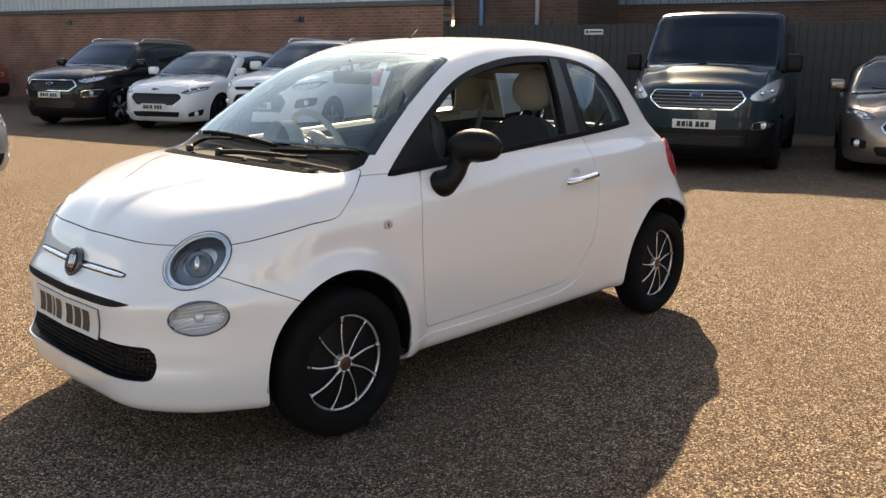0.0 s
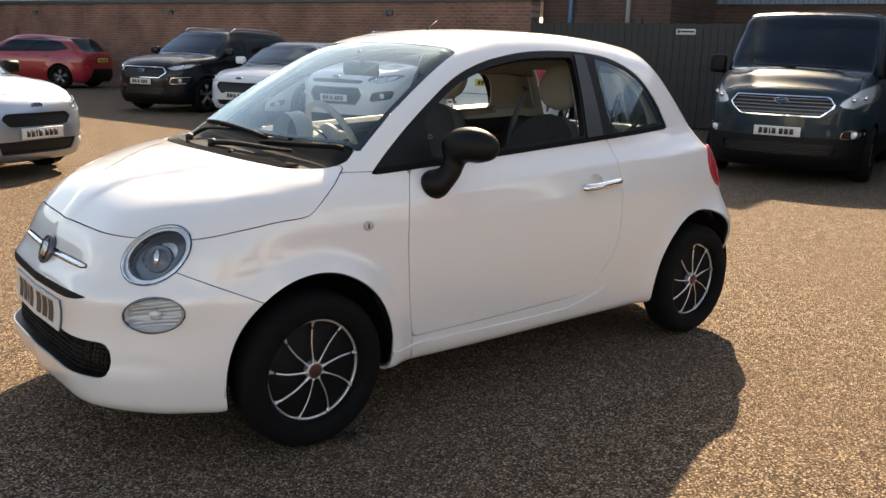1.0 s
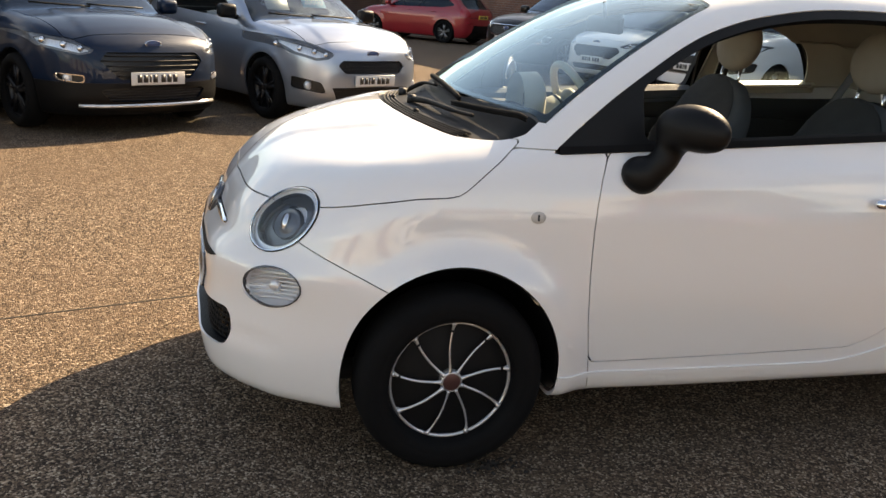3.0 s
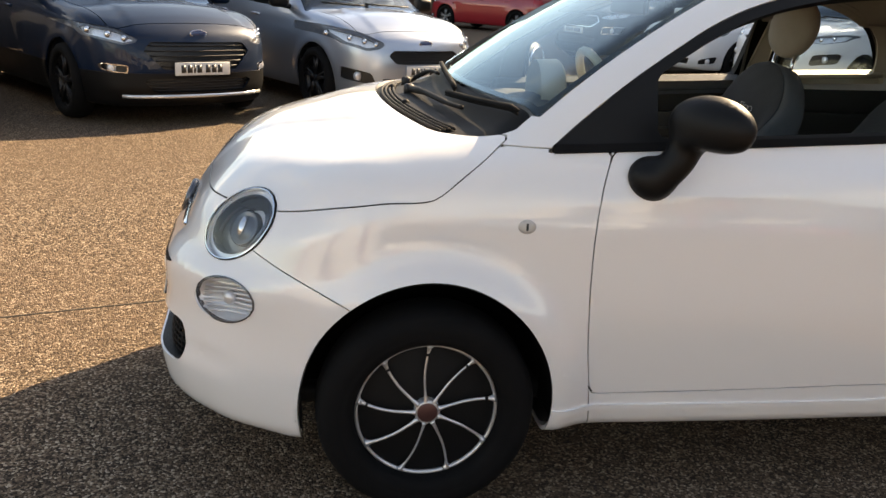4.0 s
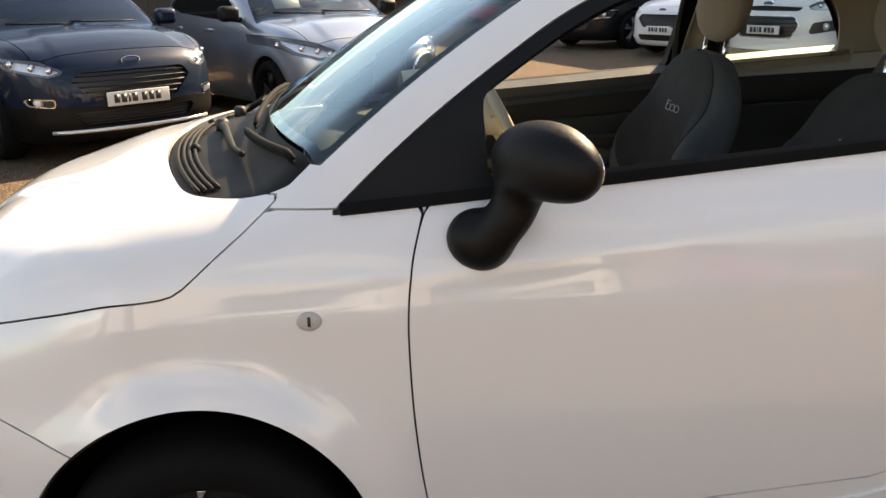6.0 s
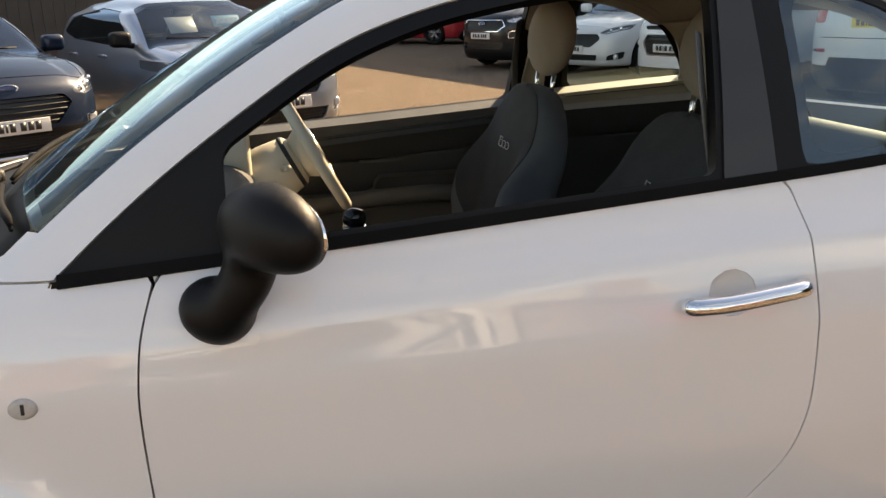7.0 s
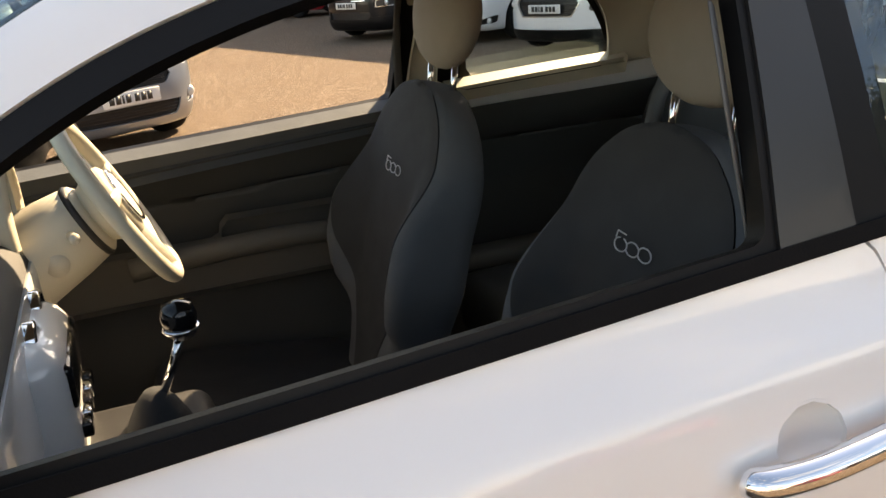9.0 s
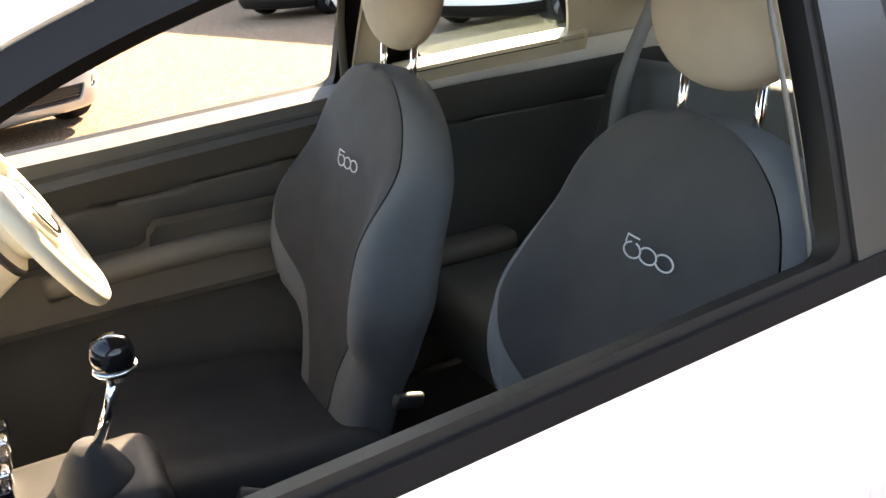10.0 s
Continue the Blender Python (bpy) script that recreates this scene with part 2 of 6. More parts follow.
def lathe(profile, n=48, centre=(0, 0, 0), axis="y", close=False, bm=None, caps=True):
    """Turns (radius, along) pairs about an axis."""
    one = bm or bmesh.new()
    rings = []
    for r, a in profile:
        ring = []
        for k in range(n):
            c, s = r * math.cos(2 * math.pi * k / n), r * math.sin(2 * math.pi * k / n)
            v = {"y": (c, a, s), "x": (a, c, s), "z": (c, s, a)}[axis]
            ring.append(one.verts.new(Vector(v) + Vector(centre)))
        rings.append(ring)
    for a, b in zip(rings, rings[1:] + (rings[:1] if close else [])):
        for k in range(n):
            one.faces.new((a[k], a[(k + 1) % n], b[(k + 1) % n], b[k]))
    if not close and caps:
        for ring in (rings[0], rings[-1]):
            if profile[0 if ring is rings[0] else -1][0] > 1e-4:
                one.faces.new(ring)
    bmesh.ops.remove_doubles(one, verts=one.verts[:], dist=1e-5)
    bmesh.ops.recalc_face_normals(one, faces=one.faces[:])
    return one


def tube(points, radius, n=10, bm=None, flat=1.0, ring=False):
    """A round bar along points; radius may be a list. flat squeezes it along its own second axis."""
    one = bm or bmesh.new()
    pts = [Vector(p) for p in points]
    rad = radius if isinstance(radius, (list, tuple)) else [radius] * len(pts)
    rings, side = [], None
    for i, p in enumerate(pts):
        before, after = (pts[i - 1], pts[(i + 1) % len(pts)]) if ring else (pts[max(i - 1, 0)], pts[min(i + 1, len(pts) - 1)])
        way = (after - before).normalized()
        side = (way.orthogonal() if side is None else side - way * side.dot(way)).normalized()
        other = way.cross(side)
        rings.append([one.verts.new(p + rad[i] * (math.cos(2 * math.pi * k / n) * side + flat * math.sin(2 * math.pi * k / n) * other)) for k in range(n)])
    for a, b in zip(rings, rings[1:] + (rings[:1] if ring else [])):
        for k in range(n):
            one.faces.new((a[k], a[(k + 1) % n], b[(k + 1) % n], b[k]))
    if not ring:
        one.faces.new(rings[0][::-1])
        one.faces.new(rings[-1])
    return one


def blend(points, steps=8):
    """A smooth line through points."""
    pts, out = [Vector(p) for p in points], []
    for i in range(len(pts) - 1):
        a, b, c, d = pts[max(i - 1, 0)], pts[i], pts[i + 1], pts[min(i + 2, len(pts) - 1)]
        for k in range(steps):
            u = k / steps
            out.append(0.5 * (2 * b + (c - a) * u + (2 * a - 5 * b + 4 * c - d) * u * u + (3 * b - a - 3 * c + d) * u**3))
    return out + [pts[-1]]


def mirrored(shape):
    """The same vertices and faces on the car's other side."""
    verts, faces = shape
    return [(x, -y, z) for x, y, z in verts], [f[::-1] for f in faces]


def car_field(s):
    """A car body: centre profile over the top, nose, tail and side as smooth curves, rounded into each other."""
    def field(p):
        x, y, z = p[:, 0], np.abs(p[:, 1]), p[:, 2]
        xe = x - s["bend"](x) * y**2
        slope = (s["top"](xe + 0.01) - s["top"](xe - 0.01)) / 0.02
        top = (z - s["top"](xe) + s["crown"](x) * y**2 - s["fold"](x, y)) / np.sqrt(1 + slope**2)
        side = y - s["side"](z) * s["taper"](x) - s["shoulder"](x, z)
        for wx, wr, amount in s["arches"]:
            r = np.hypot(x - wx, z - wr)
            side = side - amount * np.exp(-((r - s["arch_radius"] - 0.01) / 0.07) ** 2)
        front = s["front"](z) + s["front_bow"](y) + s["groove"](y, z) - x
        rear = x - s["rear"](z) + s["rear_bow"](y)
        f = smax(side, top, s["k_top"])
        f = smax(f, smax(front * 0.92, rear * 0.92, 0.05), s["k_end"])
        return smax(f, s["floor"](x) - z, 0.05)

    return field


# ---- the setting ----
def gravel_material():
    """Small tan, brown and pale stones bound in resin, worn and stained in broad patches."""
    m = bpy.data.materials.new("bound_gravel")
    m.use_nodes = True
    nodes, links = m.node_tree.nodes, m.node_tree.links
    b = nodes["Principled BSDF"]
    co = nodes.new("ShaderNodeTexCoord")
    cells = nodes.new("ShaderNodeTexVoronoi")
    cells.inputs["Scale"].default_value = 150
    tone = nodes.new("ShaderNodeValToRGB")
    ramp = tone.color_ramp
    ramp.elements[0].color, ramp.elements[1].color = (0.013, 0.010, 0.008, 1), (0.56, 0.455, 0.345, 1)
    for at, c in ((0.28, (0.040, 0.029, 0.021, 1)), (0.55, (0.122, 0.085, 0.058, 1)), (0.82, (0.252, 0.180, 0.122, 1))):
        ramp.elements.new(at).color = c
    stone = nodes.new("ShaderNodeSeparateColor")
    links.new(co.outputs["Object"], cells.inputs["Vector"])
    links.new(cells.outputs["Color"], stone.inputs[0])
    links.new(stone.outputs[0], tone.inputs[0])
    broad = nodes.new("ShaderNodeTexNoise")
    broad.inputs["Scale"].default_value, broad.inputs["Detail"].default_value = 0.7, 7
    links.new(co.outputs["Object"], broad.inputs["Vector"])
    fine = nodes.new("ShaderNodeTexNoise")
    fine.inputs["Scale"].default_value, fine.inputs["Detail"].default_value = 14, 5
    links.new(co.outputs["Object"], fine.inputs["Vector"])
    patch = nodes.new("ShaderNodeMapRange")
    patch.inputs[1].default_value, patch.inputs[2].default_value, patch.inputs[3].default_value, patch.inputs[4].default_value = 0.35, 0.7, 0.0, 0.45
    links.new(broad.outputs["Fac"], patch.inputs[0])
    worn = nodes.new("ShaderNodeMix")
    worn.data_type = "RGBA"
    worn.inputs[7].default_value = (0.134, 0.091, 0.061, 1)
    links.new(patch.outputs[0], worn.inputs[0])
    links.new(tone.outputs[0], worn.inputs[6])
    dirt = nodes.new("ShaderNodeMix")
    dirt.data_type, dirt.blend_type = "RGBA", "MULTIPLY"
    dirt.inputs[0].default_value = 0.55
    links.new(worn.outputs[2], dirt.inputs[6])
    lift = nodes.new("ShaderNodeMapRange")
    lift.inputs[1].default_value, lift.inputs[2].default_value, lift.inputs[3].default_value, lift.inputs[4].default_value = 0.3, 0.7, 0.55, 1.15
    links.new(fine.outputs["Fac"], lift.inputs[0])
    links.new(lift.outputs[0], dirt.inputs[7])
    links.new(dirt.outputs[2], b.inputs["Base Color"])
    b.inputs["Roughness"].default_value = 0.9
    b.inputs["Specular IOR Level"].default_value = 0.12
    bump = nodes.new("ShaderNodeBump")
    bump.inputs["Strength"].default_value, bump.inputs["Distance"].default_value = 1.0, 0.006
    bump.invert = True
    links.new(cells.outputs["Distance"], bump.inputs["Height"])
    links.new(bump.outputs[0], b.inputs["Normal"])
    return m


def brick_material(name, c1, c2, mortar):
    m = bpy.data.materials.new(name)
    m.use_nodes = True
    nodes, links = m.node_tree.nodes, m.node_tree.links
    b = nodes["Principled BSDF"]
    co = nodes.new("ShaderNodeTexCoord")
    swap = nodes.new("ShaderNodeSeparateXYZ")
    join_xyz = nodes.new("ShaderNodeCombineXYZ")
    links.new(co.outputs["Object"], swap.inputs[0])
    links.new(swap.outputs[0], join_xyz.inputs[0])
    links.new(swap.outputs[2], join_xyz.inputs[1])
    tex = nodes.new("ShaderNodeTexBrick")
    tex.inputs["Scale"].default_value = 1.0
    tex.inputs["Brick Width"].default_value, tex.inputs["Row Height"].default_value, tex.inputs["Mortar Size"].default_value = 0.225, 0.075, 0.006
    tex.inputs["Color1"].default_value, tex.inputs["Color2"].default_value, tex.inputs["Mortar"].default_value = (*c1, 1), (*c2, 1), (*mortar, 1)
    links.new(join_xyz.outputs[0], tex.inputs["Vector"])
    stain = nodes.new("ShaderNodeTexNoise")
    stain.inputs["Scale"].default_value, stain.inputs["Detail"].default_value = 0.9, 8
    links.new(co.outputs["Object"], stain.inputs["Vector"])
    level = nodes.new("ShaderNodeMapRange")
    level.inputs[1].default_value, level.inputs[2].default_value, level.inputs[3].default_value, level.inputs[4].default_value = 0.3, 0.7, 0.6, 1.2
    links.new(stain.outputs["Fac"], level.inputs[0])
    mul = nodes.new("ShaderNodeMix")
    mul.data_type, mul.blend_type = "RGBA", "MULTIPLY"
    mul.inputs[0].default_value = 1
    links.new(tex.outputs["Color"], mul.inputs[6])
    links.new(level.outputs[0], mul.inputs[7])
    links.new(mul.outputs[2], b.inputs["Base Color"])
    b.inputs["Roughness"].default_value = 0.85
    bump = nodes.new("ShaderNodeBump")
    bump.inputs["Strength"].default_value, bump.inputs["Distance"].default_value = 0.6, 0.008
    bump.invert = True
    links.new(tex.outputs["Fac"], bump.inputs["Height"])
    links.new(bump.outputs[0], b.inputs["Normal"])
    return m


GRAVEL = gravel_material()
BRICK = brick_material("red_brick", (0.30, 0.13, 0.085), (0.22, 0.095, 0.065), (0.30, 0.26, 0.22))
DARK_BRICK = brick_material("dark_brick", (0.11, 0.055, 0.04), (0.075, 0.04, 0.03), (0.11, 0.10, 0.09))
CLAD = material("pale_cladding", (0.50, 0.53, 0.57), 0.45, metal=0.2, vary=0.2, scale=1.5)
BLUE_CLAD = material("blue_grey_cladding", (0.16, 0.22, 0.30), 0.45, metal=0.2, vary=0.2, scale=1.5)
FENCE_WOOD = material("dark_stained_wood", (0.058, 0.053, 0.048), 0.75, vary=0.5, scale=3, grain=0.4, grain_scale=60)
STEEL = material("painted_steel", (0.10, 0.105, 0.11), 0.5, metal=0.3, vary=0.3)

ground_bm = bmesh.new()
bmesh.ops.create_grid(ground_bm, x_segments=2, y_segments=2, size=500)
tagged(part("ground", ground_bm, GRAVEL), "tan resin-bound gravel yard with darker stains", "ground", kind="structure")
seam = part("ground_joint", tube(blend([(-4.2, -0.30, 0.0), (-2.6, 0.26, 0.0), (-1.45, 0.64, 0.0), (-0.72, 0.87, 0.0), (0.6, 1.30, 0.0), (2.8, 2.05, 0.0), (4.5, 2.6, 0.0)], 10), 0.006, 6, flat=0.3), material("joint_tar", (0.03, 0.024, 0.018), 0.8))
tagged(seam, "thin dark joint across the gravel", "joint", kind="structure")

ROW = radians(104.5)
ALONG, OUT = Vector((math.cos(ROW), math.sin(ROW), 0)), Vector((math.sin(ROW), -math.cos(ROW), 0))
WALL_AT = Vector((6.4, 9.1, 0)) + OUT * 6.3
YARD = Matrix.Translation(WALL_AT) @ Matrix.Rotation(ROW, 4, "Z")  # x runs along the wall, +y towards the yard


def placed(ob, label, category, kind="structure", at=YARD):
    ob.matrix_world = at
    return tagged(ob, label, category, kind=kind)


def corrugated(x0, x1, z0, z1, y, pitch=0.20, deep=0.035):
    bm = bmesh.new()
    x, rows, k = x0, [], 0
    while x < x1:
        for dx, dy in ((0, 0), (0.35, 0), (0.5, 1), (0.85, 1)):
            rows.append((x + dx * pitch, y + dy * deep))
        x += pitch
    low, high = [bm.verts.new((a, b, z0)) for a, b in rows], [bm.verts.new((a, b, z1)) for a, b in rows]
    for i in range(len(rows) - 1):
        bm.faces.new((low[i], low[i + 1], high[i + 1], high[i]))
    return bm


placed(part("wall_east", box(0, 26, -0.4, 0, 0, 2.5), BRICK, smooth=False), "long red brick wall of a workshop", "wall")
placed(part("wall_trim", box(-0.05, 26, -0.3, 0.06, 2.5, 2.62, 0.01), STEEL, smooth=False), "dark metal flashing above the brick", "trim")
placed(part("wall_cladding", corrugated(0, 26, 2.62, 6.2, 0.0), CLAD, smooth=False), "pale corrugated metal cladding", "wall")
placed(part("wall_core", box(0, 26, -8, -0.05, 2.5, 6.15), CLAD, smooth=False), "pale workshop building behind its cladding", "building")
placed(part("wall_north", box(24.6, 25.0, 0.1, 45, 0, 4.5), DARK_BRICK, smooth=False), "dark brick wall across the end of the yard", "wall")
for x in (4.0, 12.5, 20.0):
    lamp = thing("wall_lamp", YARD @ pose(x, 0.0, 2.25), "small dark bulkhead lamp on the brick wall", "lamp", "wall lamps")
    part("lamp_base", box(-0.10, 0.10, 0.0, 0.05, -0.07, 0.07, 0.015, 2), STEEL, lamp)
    part("lamp_lens", lathe([(0.085, 0.05), (0.08, 0.085), (0.05, 0.105), (0.0, 0.11)], 20, axis="y"), LENS, lamp)

# timber fence with its posts and boards
fence = thing("fence", YARD, "dark stained timber fence of upright boards", "fence", kind="structure")
board = box(-0.072, 0.072, -0.03, -0.005, 0.04, 2.05, 0.004, 1)
board_mesh = bpy.data.meshes.new("board")
board.to_mesh(board_mesh)
board_mesh.materials.append(FENCE_WOOD)
for k in range(170):
    b = part("board", board_mesh, FENCE_WOOD, fence)
    b.matrix_basis = pose(-0.08 - 0.15 * k, random.uniform(-0.004, 0.004), random.uniform(-0.012, 0.012))
for k in range(11):
    part("post", box(-0.06, 0.06, -0.15, -0.03, 0, 2.15, 0.008, 1), FENCE_WOOD, fence).matrix_basis = pose(-0.02 - 2.5 * k, 0, 0)
for z in (0.35, 1.75):
    part("rail", box(-25.5, 0, -0.085, -0.03, z - 0.045, z + 0.045, 0.006, 1), FENCE_WOOD, fence)
side_fence = thing("fence", pose(-0.6, 11.2, 0, 0, 0, 208), "dark stained timber fence behind the parked row", "fence", kind="structure")
for k in range(62):
    b = part("board", board_mesh, FENCE_WOOD, side_fence)
    b.matrix_basis = pose(0.075 + 0.145 * k, 0.0, 0)
for k in range(4):
    part("post", box(-0.06, 0.06, -0.15, -0.03, 0, 2.15, 0.008, 1), FENCE_WOOD, side_fence).matrix_basis = pose(0.06 + 2.95 * k, 0, 0)
for z in (0.4, 1.1, 1.8):
    part("rail", box(0, 9.0, -0.085, -0.03, z - 0.045, z + 0.045, 0.006, 1), FENCE_WOOD, side_fence)
sign = thing("yard_sign", YARD @ pose(-3.55, 0.0, 1.90), "small white notice on the dark fence", "sign")
part("panel", box(-0.20, 0.20, -0.002, 0.006, -0.055, 0.055, 0.004, 1), PLATE_WHITE, sign)
part("print_bar", box(-0.17, 0.10, 0.006, 0.0075, -0.012, 0.020), INK, sign)
part("print_bar", box(0.12, 0.17, 0.006, 0.0075, -0.025, 0.03), INK, sign)
# the building beyond the fence
placed(part("far_building_wall", box(-30, -3.0, -6, -3.2, 0, 2.6), DARK_BRICK, smooth=False), "dark brick building beyond the fence", "building")
placed(part("far_building_cladding", corrugated(-30, -3.0, 2.6, 8.4, -3.15), BLUE_CLAD, smooth=False), "blue-grey corrugated cladding beyond the fence", "building")
placed(part("far_building_core", box(-30, -3.0, -12, -3.2, 2.6, 8.35), BLUE_CLAD, smooth=False), "blue-grey building mass beyond the fence", "building")
placed(part("link_building", box(-3.0, -0.02, -9, -0.5, 0, 7.2), DARK_BRICK, smooth=False), "dark brick link between two buildings", "building")
for x in (-0.75, -2.1):
    pole = placed(part("drain_pipe", lathe([(0.05, 0), (0.05, 5.5)], 14, (x, -0.42, 0), "z"), material("pipe_paint", (0.10, 0.2, 0.38) if x > -1 else (0.3, 0.31, 0.33), 0.5)), "painted upright pipe beyond the fence", "pipe", kind="")


def step(x, a, b):
    u = np.clip((x - a) / (b - a), 0, 1)
    return u * u * (3 - 2 * u)


# ---- the white hatchback ----
CREASE = curve((0.1, 0.850), (0.42, 0.870), (0.9, 0.909), (1.25, 0.932), (1.6, 0.948), (2.3, 0.965))


def hatch_shoulder(x, z):
    """The rear quarters, drawn in above and out below, and the crease along the flank."""
    crease = 0.010 * np.exp(-np.hypot(z - CREASE(x), 0.007) / 0.030) * step(x, 0.15, 0.7)
    return crease - 0.038 * step(x, 1.6, 2.4) * step(z, 0.95, 1.1) + 0.085 * step(x, 2.2, 2.55) * (1 - step(z, 0.55, 0.8))


FLANK = curve((0.15, 0.71), (0.22, 0.745), (0.33, 0.766), (0.45, 0.780), (0.6, 0.793), (0.74, 0.792), (0.86, 0.778), (0.94, 0.750), (1.0, 0.716), (1.06, 0.694), (1.2, 0.642), (1.38, 0.562), (1.5, 0.50))


def hatch_flank(z):
    """The half-width at each height, with a faint swell below the crease."""
    return FLANK(z) + 0.0026 * np.exp(-(((z - 0.800) / 0.028) ** 2))


FOLD = curve((-0.7, 0.02), (-0.45, 0.12), (-0.2, 0.30), (0.0, 0.42))
HATCH = dict(
    top=curve((-0.72, 0.70), (-0.64, 0.81), (-0.56, 0.868), (-0.45, 0.912), (-0.3, 0.957), (-0.1, 1.008), (0.0, 1.022), (0.08, 1.038), (0.16, 1.088), (0.25, 1.149), (0.5, 1.304), (0.7, 1.411), (0.78, 1.444), (0.9, 1.480), (1.1, 1.516), (1.4, 1.526), (1.8, 1.506), (2.1, 1.467), (2.34, 1.40), (2.48, 1.309), (2.635, 1.128), (2.715, 0.97), (2.78, 0.8)),
    crown=curve((-0.7, 0.085), (-0.3, 0.077), (0.0, 0.067), (0.5, 0.040), (0.8, 0.055), (1.2, 0.084), (1.8, 0.092), (2.3, 0.10)),
    bend=curve((-0.7, 0.224), (0.0, 0.178), (0.8, 0.172), (1.2, 0.09), (2.2, -0.14), (2.7, -0.17)),
    side=hatch_flank,
    taper=curve((-0.7, 0.875), (-0.4, 0.942), (-0.2, 0.950), (0.0, 0.957), (0.22, 0.968), (0.44, 0.985), (1.0, 1.0), (1.8, 1.0), (2.05, 0.988), (2.3, 0.957), (2.6, 0.912), (2.8, 0.85)),
    shoulder=hatch_shoulder,
    groove=lambda y, z: 0.009 * step(z, 0.325, 0.380) * (1 - step(z, 0.382, 0.420)) * step(y, 0.46, 0.52) * (1 - step(y, 0.62, 0.69)),
    fold=lambda x, y: 0.010 * step(FOLD(x) - y, -0.012, 0.035) * step(-x, 0.05, 0.2),
    front=curve((0.08, -0.60), (0.13, -0.665), (0.20, -0.712), (0.27, -0.733), (0.34, -0.742), (0.5, -0.717), (0.58, -0.721), (0.66, -0.672), (0.74, -0.634), (0.85, -0.555)),
    front_bow=curve((0, 0), (0.15, 0.006), (0.26, 0.009), (0.32, 0.012), (0.4, 0.029), (0.5, 0.086), (0.56, 0.137), (0.63, 0.203), (0.7, 0.295), (0.8, 0.512)),
    rear=curve((0.2, 2.74), (0.35, 2.82), (0.55, 2.83), (0.7, 2.77), (0.95, 2.662), (1.2, 2.487), (1.45, 2.283)),
    rear_bow=curve((0, 0), (0.3, 0.11), (0.5, 0.168), (0.6, 0.180), (0.7, 0.192), (0.78, 0.247), (0.85, 0.354)),
    arches=((0.0, 0.29, 0.042), (2.3, 0.29, 0.022)), arch_radius=0.335, k_top=0.10, k_end=0.09, floor=lambda x: 0.216 - 0.024 * step(-x, 0.1, 0.35))
hatch_body = car_field(HATCH)
hatch_net = skin(hatch_body, (-0.80, -0.90, 0.12), (2.90, 0.90, 1.56), 0.021)

belt = lambda x: 0.976 + 0.0565 * (x - 0.277)
arc = curve((0.255, 0.964), (0.296, 0.996), (0.36, 1.051), (0.46, 1.129), (0.54, 1.185), (0.634, 1.246), (0.713, 1.294), (0.80, 1.336), (0.90, 1.371), (1.0, 1.396), (1.23, 1.429), (1.45, 1.436), (1.66, 1.424), (1.85, 1.380), (1.98, 1.306), (2.064, 1.201), (2.114, 1.094), (2.15, 1.0))
bonnet_edge = curve((-0.75, 0.735), (-0.66, 0.767), (-0.6, 0.783), (-0.5, 0.787), (-0.43, 0.788), (-0.378, 0.795), (-0.25, 0.822), (-0.2, 0.831), (-0.126, 0.844), (-0.02, 0.853), (0.0, 0.862), (0.03, 0.885), (0.062, 0.911), (0.12, 0.954), (0.168, 0.991), (0.25, 1.06))
door_front = curve((0.2, 0.455), (0.354, 0.431), (0.494, 0.411), (0.63, 0.400), (0.759, 0.397), (0.878, 0.408), (0.985, 0.440), (1.2, 0.50))
door_back = curve((0.25, 1.28), (0.345, 1.37), (0.40, 1.48), (0.458, 1.542), (0.50, 1.578), (0.56, 1.606), (0.646, 1.625), (0.767, 1.628), (0.878, 1.624), (0.97, 1.618), (1.05, 1.597), (1.4, 1.50))


def xyz(p):
    return p[:, 0], p[:, 1], np.abs(p[:, 1]), p[:, 2]


def glasshouse(p, inset=0.0):
    x, _, y, z = xyz(p)
    slope = (arc(x + 0.01) - arc(x - 0.01)) / 0.02
    return np.maximum(np.maximum(belt(x) - z, (z - arc(x)) / np.sqrt(1 + slope**2)), 0.3 - y) + inset


def arches(p):
    x, _, y, z = xyz(p)
    return np.maximum(np.minimum((np.hypot((x + 0.004) / 0.330, (z - 0.300) / 0.359) - 1) * 0.34, (np.hypot((x - 2.287) / 0.352, (z - 0.300) / 0.370) - 1) * 0.36), 0.4 - y)


def bonnet_back(p):
    """How far a place lies behind the bonnet's rear edge; the edge bows forward and ends in a strip along each side."""
    x, y = p[:, 0], np.abs(p[:, 1])
    return smin(x - 0.30 * y * y + 0.088, 0.622 + 0.18 * (x - 0.05) - y, 0.10)


def glass_foot(p):
    return p[:, 0] - 0.25 * p[:, 1] ** 2 - 0.142


def bonnet_area(p):
    x, _, y, z = xyz(p)
    return np.maximum(np.maximum(bonnet_edge(x) - z, bonnet_back(p)), x - 0.178)


def cowl_area(p):
    x, _, y, z = xyz(p)
    return np.maximum(np.maximum(-bonnet_back(p), glass_foot(p)), bonnet_edge(x) + 0.003 - z)


def screen_area(p):
    x, _, y, z = xyz(p)
    return np.maximum(np.maximum(-glass_foot(p), x - 0.800 - 0.12 * y * y), np.maximum(y - 0.652 + 0.255 * (x - 0.25), 0.9 - z))


def rear_screen_area(p):
    x, _, y, z = xyz(p)
    return np.maximum(np.maximum(1.03 - z, z - 1.34), np.maximum(y - 0.50 + 0.3 * (z - 1.03), 2.0 - x))


